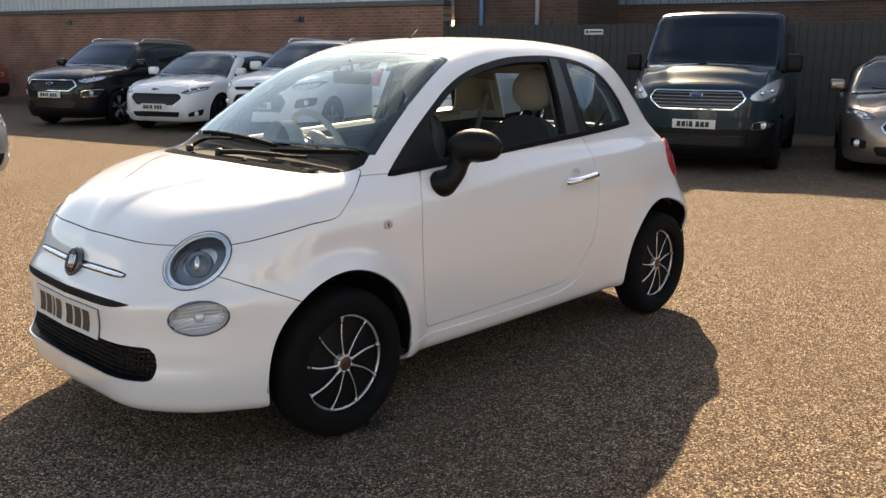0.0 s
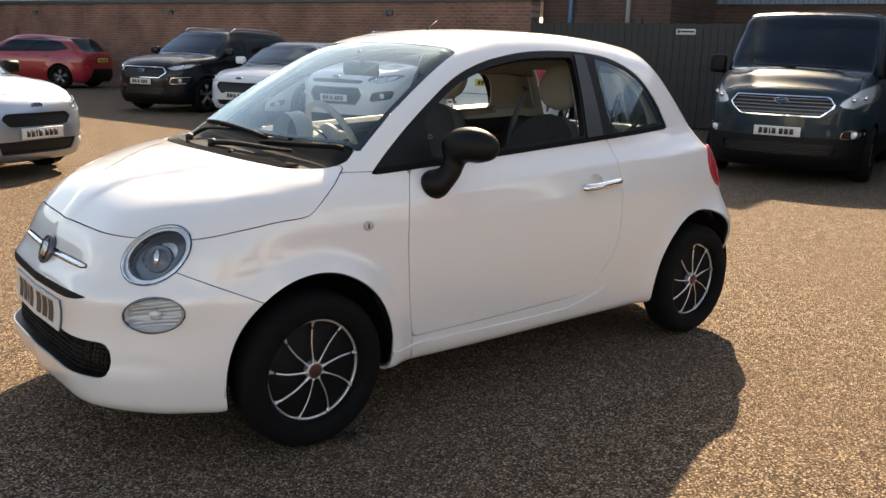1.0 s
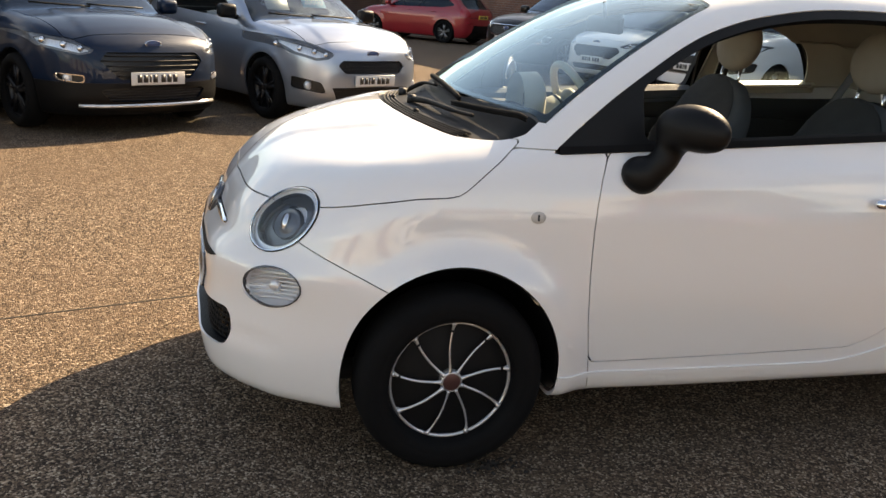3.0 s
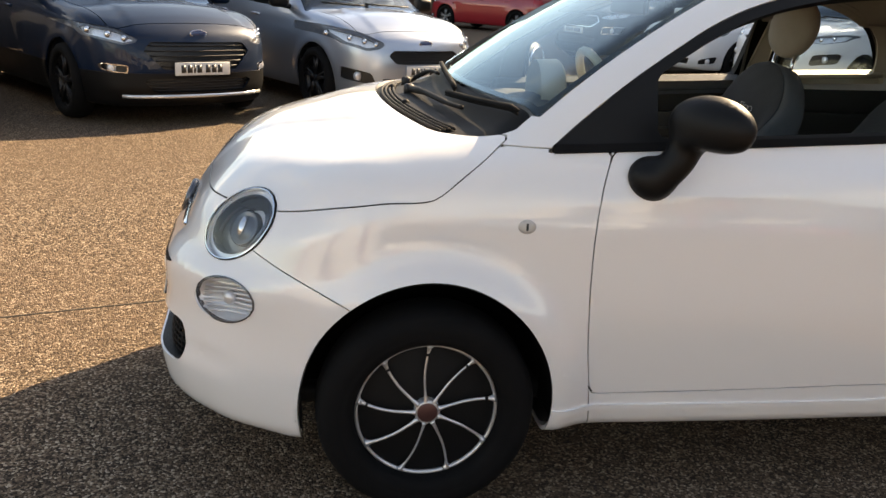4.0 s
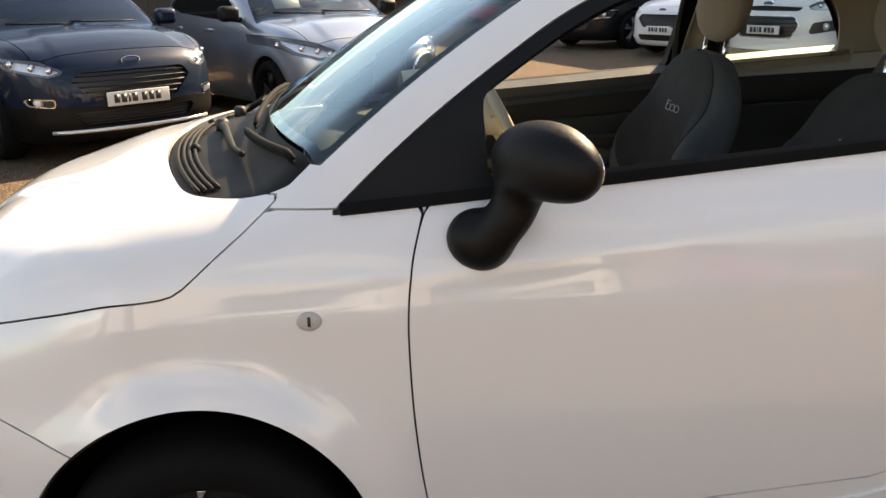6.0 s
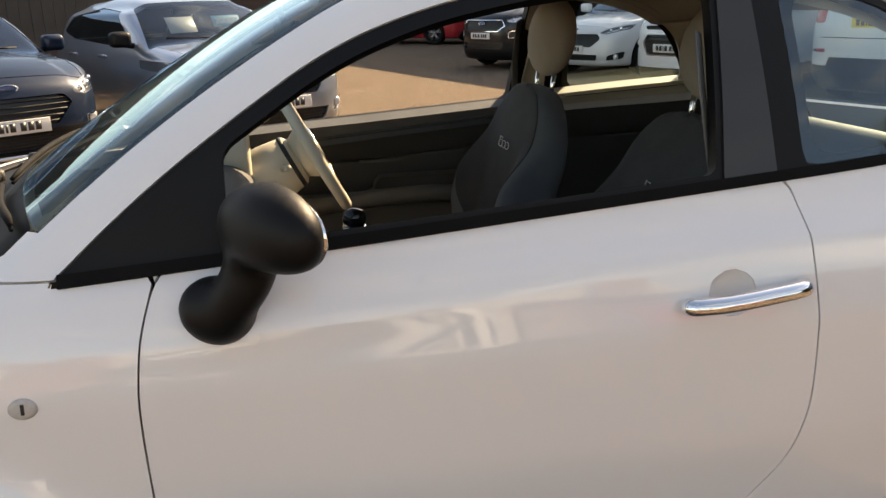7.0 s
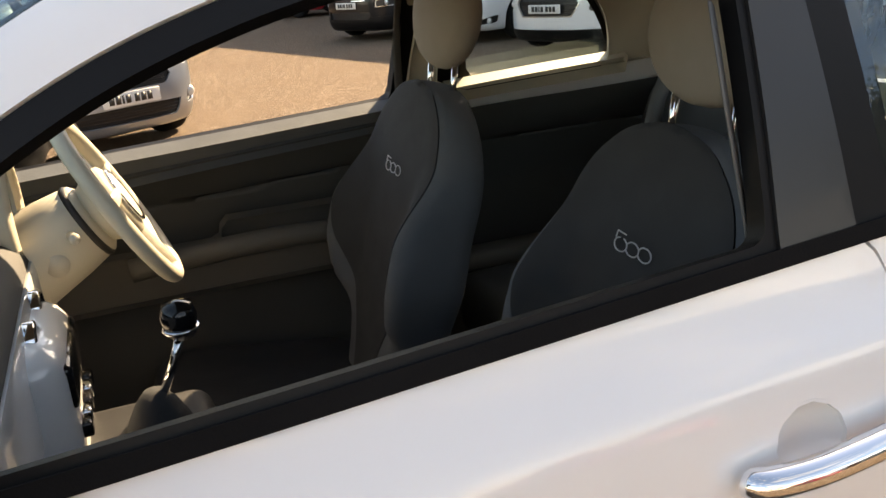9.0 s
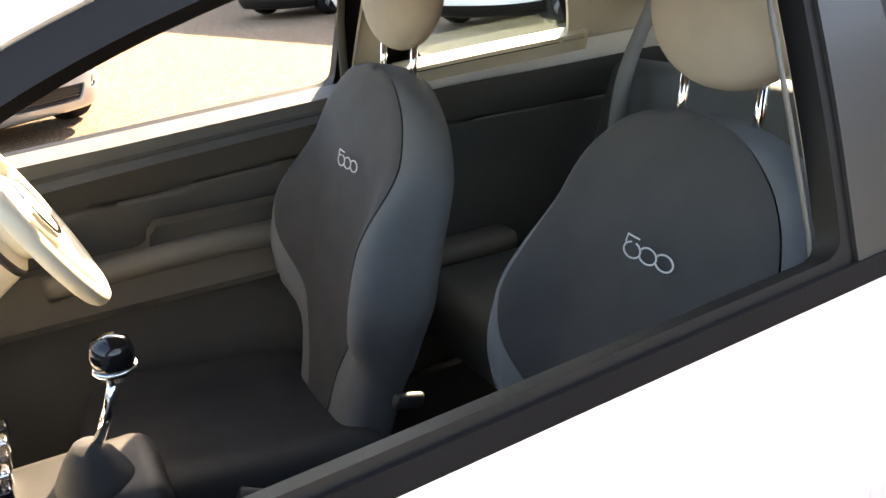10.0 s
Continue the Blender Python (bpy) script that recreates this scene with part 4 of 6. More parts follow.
INDICATOR = material("indicator_lens", (0.55, 0.53, 0.50), 0.12, vary=0.3, scale=180)
head_net = skin(mirror_head, (0.42, -1.02, 0.84), (0.76, -0.66, 1.18), 0.009)
for s in (-1, 1):
    shape = panel(mirror_head, head_net, lambda p: -np.ones(len(p)), 0)
    mirror = part("door_mirror", shape if s < 0 else mirrored(shape), BLACK_TRIM, hatch, "black plastic door mirror")
    face = lathe([(0.0, 0.0), (0.105, 0.0), (0.108, -0.004)], 40, axis="x")
    glass_ob = part("mirror_glass", face, CHROME, mirror)
    glass_ob.matrix_basis = Matrix.Translation((0.628, s * 0.845, 1.070)) @ Matrix.Rotation(radians(-32 * s), 4, "Z") @ Matrix.Translation((0.031, 0, 0)) @ Matrix.Diagonal((1, 0.96, 0.58, 1))
    # handle with its hollow
    y0 = side_at(1.46, 0.862)
    grip = [(1.352, y0 - 0.012, 0.853), (1.36, y0 - 0.028, 0.855), (1.42, y0 - 0.038, 0.858), (1.50, y0 - 0.038, 0.864), (1.57, y0 - 0.032, 0.869), (1.586, y0 - 0.012, 0.870)]
    part("door_handle", tube(blend([(a, b * -s, c) for a, b, c in grip], 5), [0.011, 0.015, 0.0175, 0.0175] + [0.0175] * 18 + [0.0175, 0.0165, 0.015, 0.011], 12, flat=0.85), CHROME, hatch, "chrome door handle")
    cup = part("handle_hollow", lathe([(0.0545, -0.0015), (0.050, -0.006), (0.040, -0.022), (0.022, -0.032), (0.0, -0.034)], 32, axis="z", caps=False), WHITE, hatch)
    at = np.array([[1.450, side_at(1.45, 0.864), 0.864]])
    out = Vector(gradient(hatch_body, at)[0][0])
    out.y *= -s
    cup.matrix_basis = Matrix.Translation((1.450, at[0][1] * -s, 0.864)) @ out.to_track_quat("Z", "X").to_matrix().to_4x4() @ Matrix.Diagonal((0.86, 0.96, 1, 1))
    pick = left if s < 0 else right
    spot_y = side_at(0.222, 0.798)
    nrm = Vector(gradient(hatch_body, np.array([[0.222, spot_y, 0.798]]))[0][0])
    nrm.y *= -s
    lens_m = Matrix.Translation((0.222, spot_y * -s, 0.798)) @ nrm.to_track_quat("Z", "Y").to_matrix().to_4x4() @ Matrix.Diagonal((1.3, 1, 1, 1))
    flasher = part("side_indicator", lathe([(0.0, 0.0035), (0.010, 0.0035), (0.017, 0.002), (0.0185, -0.003)], 24, axis="z"), INDICATOR, hatch, "clear oval side indicator")
    flasher.matrix_basis = lens_m
    part("indicator_mark", box(-0.0022, 0.0022, -0.009, 0.009, 0.003, 0.0045, 0.0005, 1), DARK_PLASTIC, flasher)
    # rubber strip at the foot of the window
    strip = [lambda p: p[:, 2] - belt(p[:, 0]) - 0.016, lambda p: belt(p[:, 0]) - 0.004 - p[:, 2], lambda p: 0.29 - p[:, 0], lambda p: p[:, 0] - 2.08, lambda p: 0.4 - np.abs(p[:, 1])]
    sheet("belt_seal", pick(strip), RUBBER, 0.014, 0.006)
    sheet("sill_line", pick([lambda p: p[:, 2] - 0.300 - 0.7 * np.maximum(p[:, 0] - 1.25, 0) ** 2, lambda p: 0.284 + 0.7 * np.maximum(p[:, 0] - 1.25, 0) ** 2 - p[:, 2], lambda p: np.abs(p[:, 0] - 0.95) - 0.62, lambda p: 0.5 - np.abs(p[:, 1])]), WHITE, 0.008, 0.006)

# wipers, washer jets and cowl ribs
def on_top(x, y, lift=0.0):
    """A place on the upper side of the body."""
    zs = np.linspace(1.45, 0.8, 1300)
    v = hatch_body(np.stack([np.full(1300, x), np.full(1300, y), zs], 1))
    return Vector((x, y, float(zs[np.argmax(v < 0)]) + lift))


def wiper(arm, blade):
    """An arm from its spindle to a blade that lies along the foot of the windscreen."""
    ob = part("wiper", tube(blend([on_top(x, y, h) for x, y, h in arm], 5), [0.011] * 5 + [0.009] * 5 + [0.0065] * (5 * (len(arm) - 3) + 1), 8), COWL_BLACK, hatch)
    line = [on_top(x, y, 0.012) for x, y in ((blade[0][0] * (1 - u) + blade[1][0] * u - 0.010 * math.sin(u * math.pi), blade[0][1] * (1 - u) + blade[1][1] * u) for u in np.linspace(0, 1, 13))]
    part("wiper_blade", tube(line, [0.006] + [0.0085] * 11 + [0.006], 6, flat=0.8), RUBBER, ob)
    part("wiper_rubber", tube([p - Vector((0, 0, 0.009)) for p in line], 0.004, 6), RUBBER, ob)
    part("wiper_spindle", lathe([(0.017, -0.02), (0.017, 0.010), (0.011, 0.016), (0.0, 0.017)], 16, tuple(on_top(*arm[0][:2])), "z"), DARK_PLASTIC, ob)
    return ob


wiper(((0.045, 0.36, 0.0), (0.08, 0.39, 0.006), (0.125, 0.34, 0.014), (0.122, 0.13, 0.014)), ((0.185, 0.47), (0.122, -0.20)))
wiper(((0.020, 0.08, 0.0), (0.045, -0.09, 0.008), (0.078, -0.32, 0.012), (0.105, -0.42, 0.014)), ((0.098, -0.19), (0.212, -0.615)))
for y in (-0.17, 0.22):
    part("washer_jet", lathe([(0.013, -0.01), (0.012, 0.006), (0.006, 0.012), (0.0, 0.013)], 14, tuple(on_top(-0.02, y, -0.006)), "z"), COWL_BLACK, hatch)
for k in range(4):
    fx = -0.070 + 0.013 * k
    part("cowl_rib", tube([on_top(fx + 0.33 * y * y, y, -0.006) for y in np.linspace(-0.54, 0.54, 27)], 0.0045, 6), COWL_BLACK, hatch)
ant = part("aerial", tube([(1.05, 0, 1.49), (1.14, 0, 1.56)], [0.004, 0.0025], 6), BLACK_TRIM, hatch)


# ---- inside the hatchback ----
def quarter_inner(p):
    """The quarter window as the trim inside leaves it open."""
    return smax(smax(glasshouse(p, 0.045), 1.60 - p[:, 0], 0.05), p[:, 0] - 2.02, 0.06)


def open_glass(p):
    return np.minimum(np.minimum(window_opening(p), quarter_inner(p)), np.minimum(screen_area(p), rear_screen_area(p)))


HEADLINER = material("headliner", (0.30, 0.27, 0.23), 0.9, grain=0.3, grain_scale=900, vary=0.1, scale=20)
PILLAR = material("pillar_plastic", (0.36, 0.33, 0.27), 0.6, vary=0.08, grain=0.1, grain_scale=600)
lining("headliner", lambda p: np.maximum(-open_glass(p) + 0.006, 1.30 - p[:, 2]), HEADLINER, -0.03)
for pick in (left, right):
    lining("pillar_trim", pick([lambda p: -open_glass(p) + 0.03, lambda p: p[:, 2] - 1.32, lambda p: belt(p[:, 0]) + 0.03 - p[:, 2], lambda p: 1.2 - p[:, 0], lambda p: p[:, 0] - 1.8]), PILLAR, -0.05, 0.012, "pale pillar trim")
    lining("rear_pillar_trim", pick([lambda p: -open_glass(p) + 0.03, lambda p: p[:, 2] - 1.32, lambda p: belt(p[:, 0]) + 0.03 - p[:, 2], lambda p: 1.8 - p[:, 0]]), PILLAR, -0.05, 0.012, "pale rear pillar trim")
    lining("screen_pillar_trim", pick([lambda p: -open_glass(p) + 0.02, lambda p: p[:, 2] - 1.32, lambda p: belt(p[:, 0]) + 0.03 - p[:, 2], lambda p: 0.45 - p[:, 0], lambda p: p[:, 0] - 1.0]), DARK_PLASTIC, -0.05, 0.012)
lining("cabin_side", lambda p: np.max([p[:, 2] - belt(p[:, 0]) + 0.004 + 0.006 * step(p[:, 0], 1.5, 1.6), 0.25 - p[:, 2], 0.30 - p[:, 0], p[:, 0] - 2.5, 0.4 - np.abs(p[:, 1]), -arches(p) + 0.02], axis=0), CABIN_TRIM, -0.075)
for pick in (left, right):
    if pick is right:
        lining("quarter_ledge", pick([lambda p: p[:, 2] - belt(p[:, 0]) - 0.050, lambda p: belt(p[:, 0]) + 0.012 - p[:, 2], lambda p: 1.60 - p[:, 0], lambda p: p[:, 0] - 2.1, lambda p: 0.3 - np.abs(p[:, 1])]), IVORY, -0.028, 0.045)
    if pick is right:
        lining("door_top_rail", pick(lambda p: np.max([np.abs(p[:, 2] - belt(p[:, 0]) - 0.019) - 0.027, 0.42 - p[:, 0], p[:, 0] - 1.47, 0.3 - np.abs(p[:, 1])], axis=0)), GREY_CLOTH, -0.055, 0.05, "door top rail")
    else:
        lining("door_top_rail", pick(lambda p: np.max([np.abs(p[:, 2] - belt(p[:, 0]) + 0.020) - 0.024, 0.42 - p[:, 0], p[:, 0] - 1.47, 0.3 - np.abs(p[:, 1])], axis=0)), DARK_PLASTIC, -0.034, 0.052, "dark door top rail")
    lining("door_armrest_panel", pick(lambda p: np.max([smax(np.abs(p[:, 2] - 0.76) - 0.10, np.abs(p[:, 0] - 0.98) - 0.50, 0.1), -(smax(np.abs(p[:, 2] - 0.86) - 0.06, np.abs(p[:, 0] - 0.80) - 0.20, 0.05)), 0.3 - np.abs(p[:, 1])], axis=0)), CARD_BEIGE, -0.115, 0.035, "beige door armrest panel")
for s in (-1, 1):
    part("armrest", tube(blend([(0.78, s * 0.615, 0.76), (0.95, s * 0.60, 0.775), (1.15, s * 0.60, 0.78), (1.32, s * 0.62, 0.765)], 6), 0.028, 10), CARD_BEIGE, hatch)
    part("seat_belt", tube([(1.474, s * 0.640, 1.03), (1.474, s * 0.632, 1.07), (1.468, s * 0.600, 1.20), (1.472, s * 0.560, 1.32)], 0.023, 6, flat=0.12), BELT, hatch, "pale grey seat belt webbing")
part("carpet", box(0.2, 2.5, -0.62, 0.62, 0.25, 0.30, 0.01), CARPET, hatch)
part("boot_floor", box(2.0, 2.6, -0.50, 0.50, 0.30, 0.62, 0.02), CARPET, hatch)


def dash_field(p):
    q = np.stack([p[:, 0], p[:, 1], p[:, 2]], 1)
    f = brick_box(q, (0.42, 0, 0.80), (0.20, 0.63, 0.185), 0.09)
    return smax(f, hatch_body(p) + 0.07, 0.03)


dash_net = skin(dash_field, (0.15, -0.7, 0.55), (0.72, 0.7, 1.08), 0.018)
DASH_TOP = material("dash_top", (0.055, 0.055, 0.055), 0.75, grain=0.25, grain_scale=500)
dash = part("dashboard", panel(dash_field, dash_net, lambda p: np.maximum(0.925 - p[:, 2], -1), 0), DASH_TOP, hatch)
part("fascia", panel(dash_field, dash_net, lambda p: np.max([p[:, 2] - 0.923, 0.765 - p[:, 2], p[:, 0] * 0 - 1], axis=0), 0.01, 0.004), WHITE, dash, "glossy white fascia band")
part("lower_dash", panel(dash_field, dash_net, lambda p: p[:, 2] - 0.763, 0), WHITE, dash)
for y in (-0.55, -0.05, 0.10, 0.56):
    vent = part("air_vent", lathe([(0.034, 0.02), (0.036, -0.008), (0.030, -0.012), (0.026, 0.0)], 24, axis="x", caps=False), CHROME, dash)
    vent.matrix_basis = pose(0.628, y, 0.885, 0, 0, 180)
    part("vent_slats", lathe([(0.0, -0.002), (0.027, 0.0)], 20, axis="x"), GLOSS_BLACK, vent)
# centre stack with its switches, gear lever and knob
part("console_tower", box(0.46, 0.675, -0.15, 0.15, 0.52, 0.90, 0.05, 4), WHITE, dash, "glossy pale centre stack")
part("radio", box(0.62, 0.681, -0.12, 0.12, 0.79, 0.865, 0.012, 2), GLOSS_BLACK, dash)
for k in range(5):
    part("switch", box(0.655, 0.690, -0.105 + 0.045 * k, -0.07 + 0.045 * k, 0.735, 0.76, 0.005, 2), CHROME if k % 2 else GLOSS_BLACK, dash)
part("gear_gaiter", lathe([(0.058, 0.0), (0.05, 0.02), (0.034, 0.05), (0.018, 0.07)], 24, (0.785, -0.035, 0.685), "z"), DARK_CLOTH, hatch)
part("gear_console", box(0.64, 0.88, -0.11, 0.09, 0.55, 0.695, 0.035, 3), DARK_PLASTIC, hatch)
lever = part("gear_lever", tube([(0.795, -0.037, 0.74), (0.825, -0.041, 0.80), (0.84, -0.042, 0.842)], 0.008, 8), CHROME, hatch)
part("gear_knob", lathe([(0.0, 0.0), (0.018, 0.004), (0.027, 0.02), (0.030, 0.04), (0.024, 0.06), (0.0, 0.066)], 24, (0.845, -0.042, 0.840), "z"), GLOSS_BLACK, lever)
part("knob_ring", lathe([(0.021, 0.003), (0.031, 0.018), (0.0285, 0.022), (0.02, 0.008)], 24, (0.845, -0.042, 0.840), "z", close=True), CHROME, lever)
part("cup_holder", lathe([(0.038, -0.01), (0.042, 0.004), (0.036, 0.006), (0.034, -0.012)], 24, (0.80, -0.10, 0.66), "z", caps=False), CHROME, hatch)
part("tunnel", box(0.60, 1.9, -0.10, 0.10, 0.28, 0.42, 0.05, 3), CARPET, hatch)
part("handbrake", tube([(1.25, 0.0, 0.44), (1.10, 0.0, 0.50), (0.98, 0.0, 0.56)], [0.016, 0.014, 0.018], 10), DARK_PLASTIC, hatch)

# steering wheel, column and stalks, on the far side
wheel_c = Vector((0.785, 0.360, 0.990))
wheel_m = Matrix.Translation(wheel_c) @ Matrix.Rotation(radians(-27), 4, "Y")
rim_ob = part("steering_wheel", tube([(0.0, 0.182 * math.cos(a), 0.182 * math.sin(a)) for a in np.linspace(0, 2 * math.pi, 48, endpoint=False)], 0.0165, 12, ring=True), IVORY, hatch, "ivory leather steering wheel")
rim_ob.matrix_basis = wheel_m
part("horn_pad", lathe([(0.0, 0.022), (0.05, 0.020), (0.075, 0.006), (0.08, -0.015), (0.06, -0.05), (0.0, -0.06)], 32, axis="x"), IVORY, rim_ob)
part("horn_ring", lathe([(0.055, 0.019), (0.060, 0.021), (0.062, 0.015)], 32, axis="x"), CHROME, rim_ob)
for a in (10, 170, 270):
    c, e = math.cos(radians(a)), math.sin(radians(a))
    part("wheel_spoke", tube([(0.0, 0.06 * c, 0.06 * e), (-0.004, 0.12 * c, 0.12 * e), (0, 0.178 * c, 0.178 * e)], [0.03, 0.022, 0.02], 10, flat=0.4), IVORY, rim_ob)
part("column_shroud", lathe([(0.062, -0.05), (0.075, -0.06), (0.085, -0.12), (0.095, -0.22), (0.10, -0.30)], 28, axis="x"), IVORY, rim_ob)
part("shroud_seam", lathe([(0.0765, -0.062), (0.080, -0.068), (0.078, -0.075)], 28, axis="x"), DARK_PLASTIC, rim_ob)
for sgn in (-1, 1):
    part("stalk", tube([(-0.10, sgn * 0.07, 0.01), (-0.085, sgn * 0.13, 0.015), (-0.08, sgn * 0.17, 0.02)], [0.009, 0.008, 0.010], 8), IVORY, rim_ob)
part("ignition_barrel", lathe([(0.022, 0.0), (0.022, 0.022), (0.016, 0.03), (0.0, 0.03)], 20, (-0.15, -0.088, -0.02), "y"), IVORY, rim_ob)
part("binnacle", lathe([(0.115, -0.06), (0.12, 0.02), (0.108, 0.035), (0.10, 0.02)], 36, (0.575, 0.355, 1.0), "x", caps=False), IVORY, dash)
part("dial", lathe([(0.0, 0.012), (0.10, 0.012)], 36, (0.575, 0.355, 1.0), "x"), GLOSS_BLACK, dash)
part("interior_mirror", box(-0.012, 0.012, -0.115, 0.115, -0.03, 0.03, 0.012, 3), DARK_PLASTIC, hatch).matrix_basis = pose(0.72, 0.02, 1.33, 0, 0, 8)
part("mirror_stem", tube([(0.70, 0.0, 1.41), (0.715, 0.01, 1.35)], 0.008, 8), DARK_PLASTIC, hatch)
for s in (-1, 1):
    part("sun_visor", box(0.78, 0.95, s * 0.30 - 0.17, s * 0.30 + 0.17, 1.405, 1.42, 0.006, 2), HEADLINER, hatch)

def ribbon(points, half):
    """A strip of webbing whose breadth lies along x."""
    bm = bmesh.new()
    rows = [[bm.verts.new((x + dx, y + dy, z)) for dx, dy in ((-half, 0), (half, 0), (half, 0.0015), (-half, 0.0015))] for x, y, z in blend(points, 5)]
    for a, b in zip(rows, rows[1:]):
        for k in range(4):
            bm.faces.new((a[k], a[(k + 1) % 4], b[(k + 1) % 4], b[k]))
    bmesh.ops.recalc_face_normals(bm, faces=bm.faces[:])
    return bm


# seats
BACK = curve((-0.15, 0.135), (0.0, 0.165), (0.10, 0.215), (0.22, 0.258), (0.33, 0.250), (0.42, 0.242), (0.50, 0.215), (0.555, 0.165), (0.588, 0.10), (0.605, -0.01))


def backrest_field(p):
    w, u, v = p[:, 0], np.abs(p[:, 1]), p[:, 2]
    wing = 0.07 * step(u, 0.12, 0.25) * step(v, 0.02, 0.12) * (1 - step(v, 0.28, 0.46))
    thick = 0.062 - 0.02 * step(v, 0.35, 0.62)
    return smax(np.abs(w + wing * 0.6) - thick - 0.4 * wing, smax(u - BACK(v), -v - 0.15, 0.05), 0.055)


def cushion_field(p):
    w, u, v = p[:, 0], np.abs(p[:, 1]), p[:, 2]
    return smax(smax(np.abs(w) - 0.26, u - 0.245, 0.10), np.abs(v - 0.03 * step(u, 0.12, 0.24)) - 0.075, 0.06)


back_net = skin(backrest_field, (-0.20, -0.32, -0.22), (0.16, 0.32, 0.70), 0.016)
cushion_net = skin(cushion_field, (-0.32, -0.32, -0.15), (0.32, 0.32, 0.18), 0.018)
head_field = lambda p: smax(ball(p, (0, 0, 0), (0.058, 0.142, 0.112)), np.abs(p[:, 0]) - 0.052, 0.03)
headrest_mesh = blob(head_field, (-0.1, -0.18, -0.15), (0.1, 0.18, 0.15), 0.012)
STITCH = material("pale_stitching", (0.45, 0.46, 0.47), 0.7)


def middle(p):
    return np.maximum(np.abs(p[:, 1]) - BACK(p[:, 2]) + 0.090 - 0.060 * step(p[:, 2], 0.08, 0.30), p[:, 0] - 0.01)


def front_seat(x, y, z, lean):
    """A seat whose backrest's lower middle is at x, y, z."""
    m = pose(x, y, z, 0, lean, 0)
    back = part("backrest", panel(backrest_field, back_net, lambda p: -middle(p) + 0.002, 0.006), GREY_CLOTH, hatch, "grey side panels of a front seat")
    back.matrix_basis = m
    part("backrest_middle", panel(backrest_field, back_net, lambda p: middle(p), 0.004, 0.002), DARK_CLOTH, back, "dark woven seat centre")
    seat = part("seat_cushion", panel(cushion_field, cushion_net, lambda p: -np.ones(len(p)), 0), SHADED_CLOTH, hatch)
    seat.matrix_basis = pose(x - 0.27, y, z - 0.11, 0, 8, 0)
    head = part("headrest", headrest_mesh, BEIGE_CLOTH, hatch, "beige cloth headrest")
    head.matrix_basis = m @ pose(0.0, 0, 0.742, 0, -6, 0)
    for s in (-1, 1):
        part("headrest_post", tube([(0.0, s * 0.068, -0.20), (0.0, s * 0.068, -0.07)], 0.0065, 10), CHROME, head)
        part("post_collar", lathe([(0.02, -0.012), (0.02, 0.004), (0.012, 0.008)], 16, (0.0, s * 0.068, -0.172), "z"), DARK_PLASTIC, head)
    # stitched mark: three linked loops and a hook
    for k in range(3):
        ring = [(-0.0665 - 0.004, 0.012 - 0.031 * k + 0.0165 * math.cos(a), 0.412 + 0.0105 * math.sin(a)) for a in np.linspace(0.5 if k else 1.9, 5.8 if k else 7.6, 18)]
        part("stitched_mark", tube(ring, 0.0013, 5), STITCH, back)
    part("stitched_mark", tube([(-0.0705, 0.027, 0.420), (-0.0705, 0.025, 0.431), (-0.0705, 0.002, 0.429)], 0.0013, 5), STITCH, back)
    part("seat_lever", box(-0.03, 0.03, -0.275, -0.255, 0.02, 0.05, 0.008, 2), DARK_PLASTIC, back)
    part("seat_base", box(-0.28, 0.20, -0.20, 0.20, -0.22, -0.05, 0.02), DARK_PLASTIC, seat)
    return back


front_seat(1.300, 0.325, 0.560, 15)
front_seat(1.440, -0.365, 0.549, 15)
rear = part("rear_backrest", box(-0.07, 0.07, -0.56, 0.56, 0.0, 0.56, 0.05, 4), CABIN_TRIM, hatch)
rear.matrix_basis = pose(2.02, 0, 0.50, 0, 20, 0)
part("rear_bench", box(1.55, 2.05, -0.56, 0.56, 0.45, 0.62, 0.05, 4), CABIN_TRIM, hatch)
for s in (-1, 1):
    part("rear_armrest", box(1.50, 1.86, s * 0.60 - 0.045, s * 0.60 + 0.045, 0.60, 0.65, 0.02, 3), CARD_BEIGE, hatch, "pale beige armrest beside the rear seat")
    part("rear_seat_belt", ribbon([(2.28, s * 0.50, 1.25), (2.20, s * 0.46, 1.16), (2.08, s * 0.42, 1.0), (1.99, s * 0.36, 0.76)], 0.025), BELT, hatch)


# ---- parked cars ----
def polygon(pts):
    """Signed distance to a polygon, negative inside."""
    v = np.array(pts, float)

    def area(a, b):
        d, sign = np.full(len(a), 1e9), np.ones(len(a))
        for i in range(len(v)):
            p, q = v[i], v[i - 1]
            e = q - p
            wx, wy = a - p[0], b - p[1]
            t = np.clip((wx * e[0] + wy * e[1]) / (e @ e), 0, 1)
            d = np.minimum(d, (wx - e[0] * t) ** 2 + (wy - e[1] * t) ** 2)
            c1, c2, c3 = b >= p[1], b < q[1], e[0] * wy > e[1] * wx
            sign = np.where((c1 & c2 & c3) | (~c1 & ~c2 & ~c3), -sign, sign)
        return sign * np.sqrt(d)

    return area


def nose_area(pts, back=0.6):
    """An area drawn on the front, in half-width and height; both sides."""
    shape = polygon(pts)
    return lambda p: np.maximum(shape(np.abs(p[:, 1]), p[:, 2]), p[:, 0] - back)


def flank_area(pts):
    """An area drawn on the side, in length and height; both sides."""
    shape = polygon(pts)
    return lambda p: np.maximum(shape(p[:, 0], p[:, 2]), 0.3 - np.abs(p[:, 1]))


def union(*areas):
    return lambda p: np.min([a(p) for a in areas], axis=0)


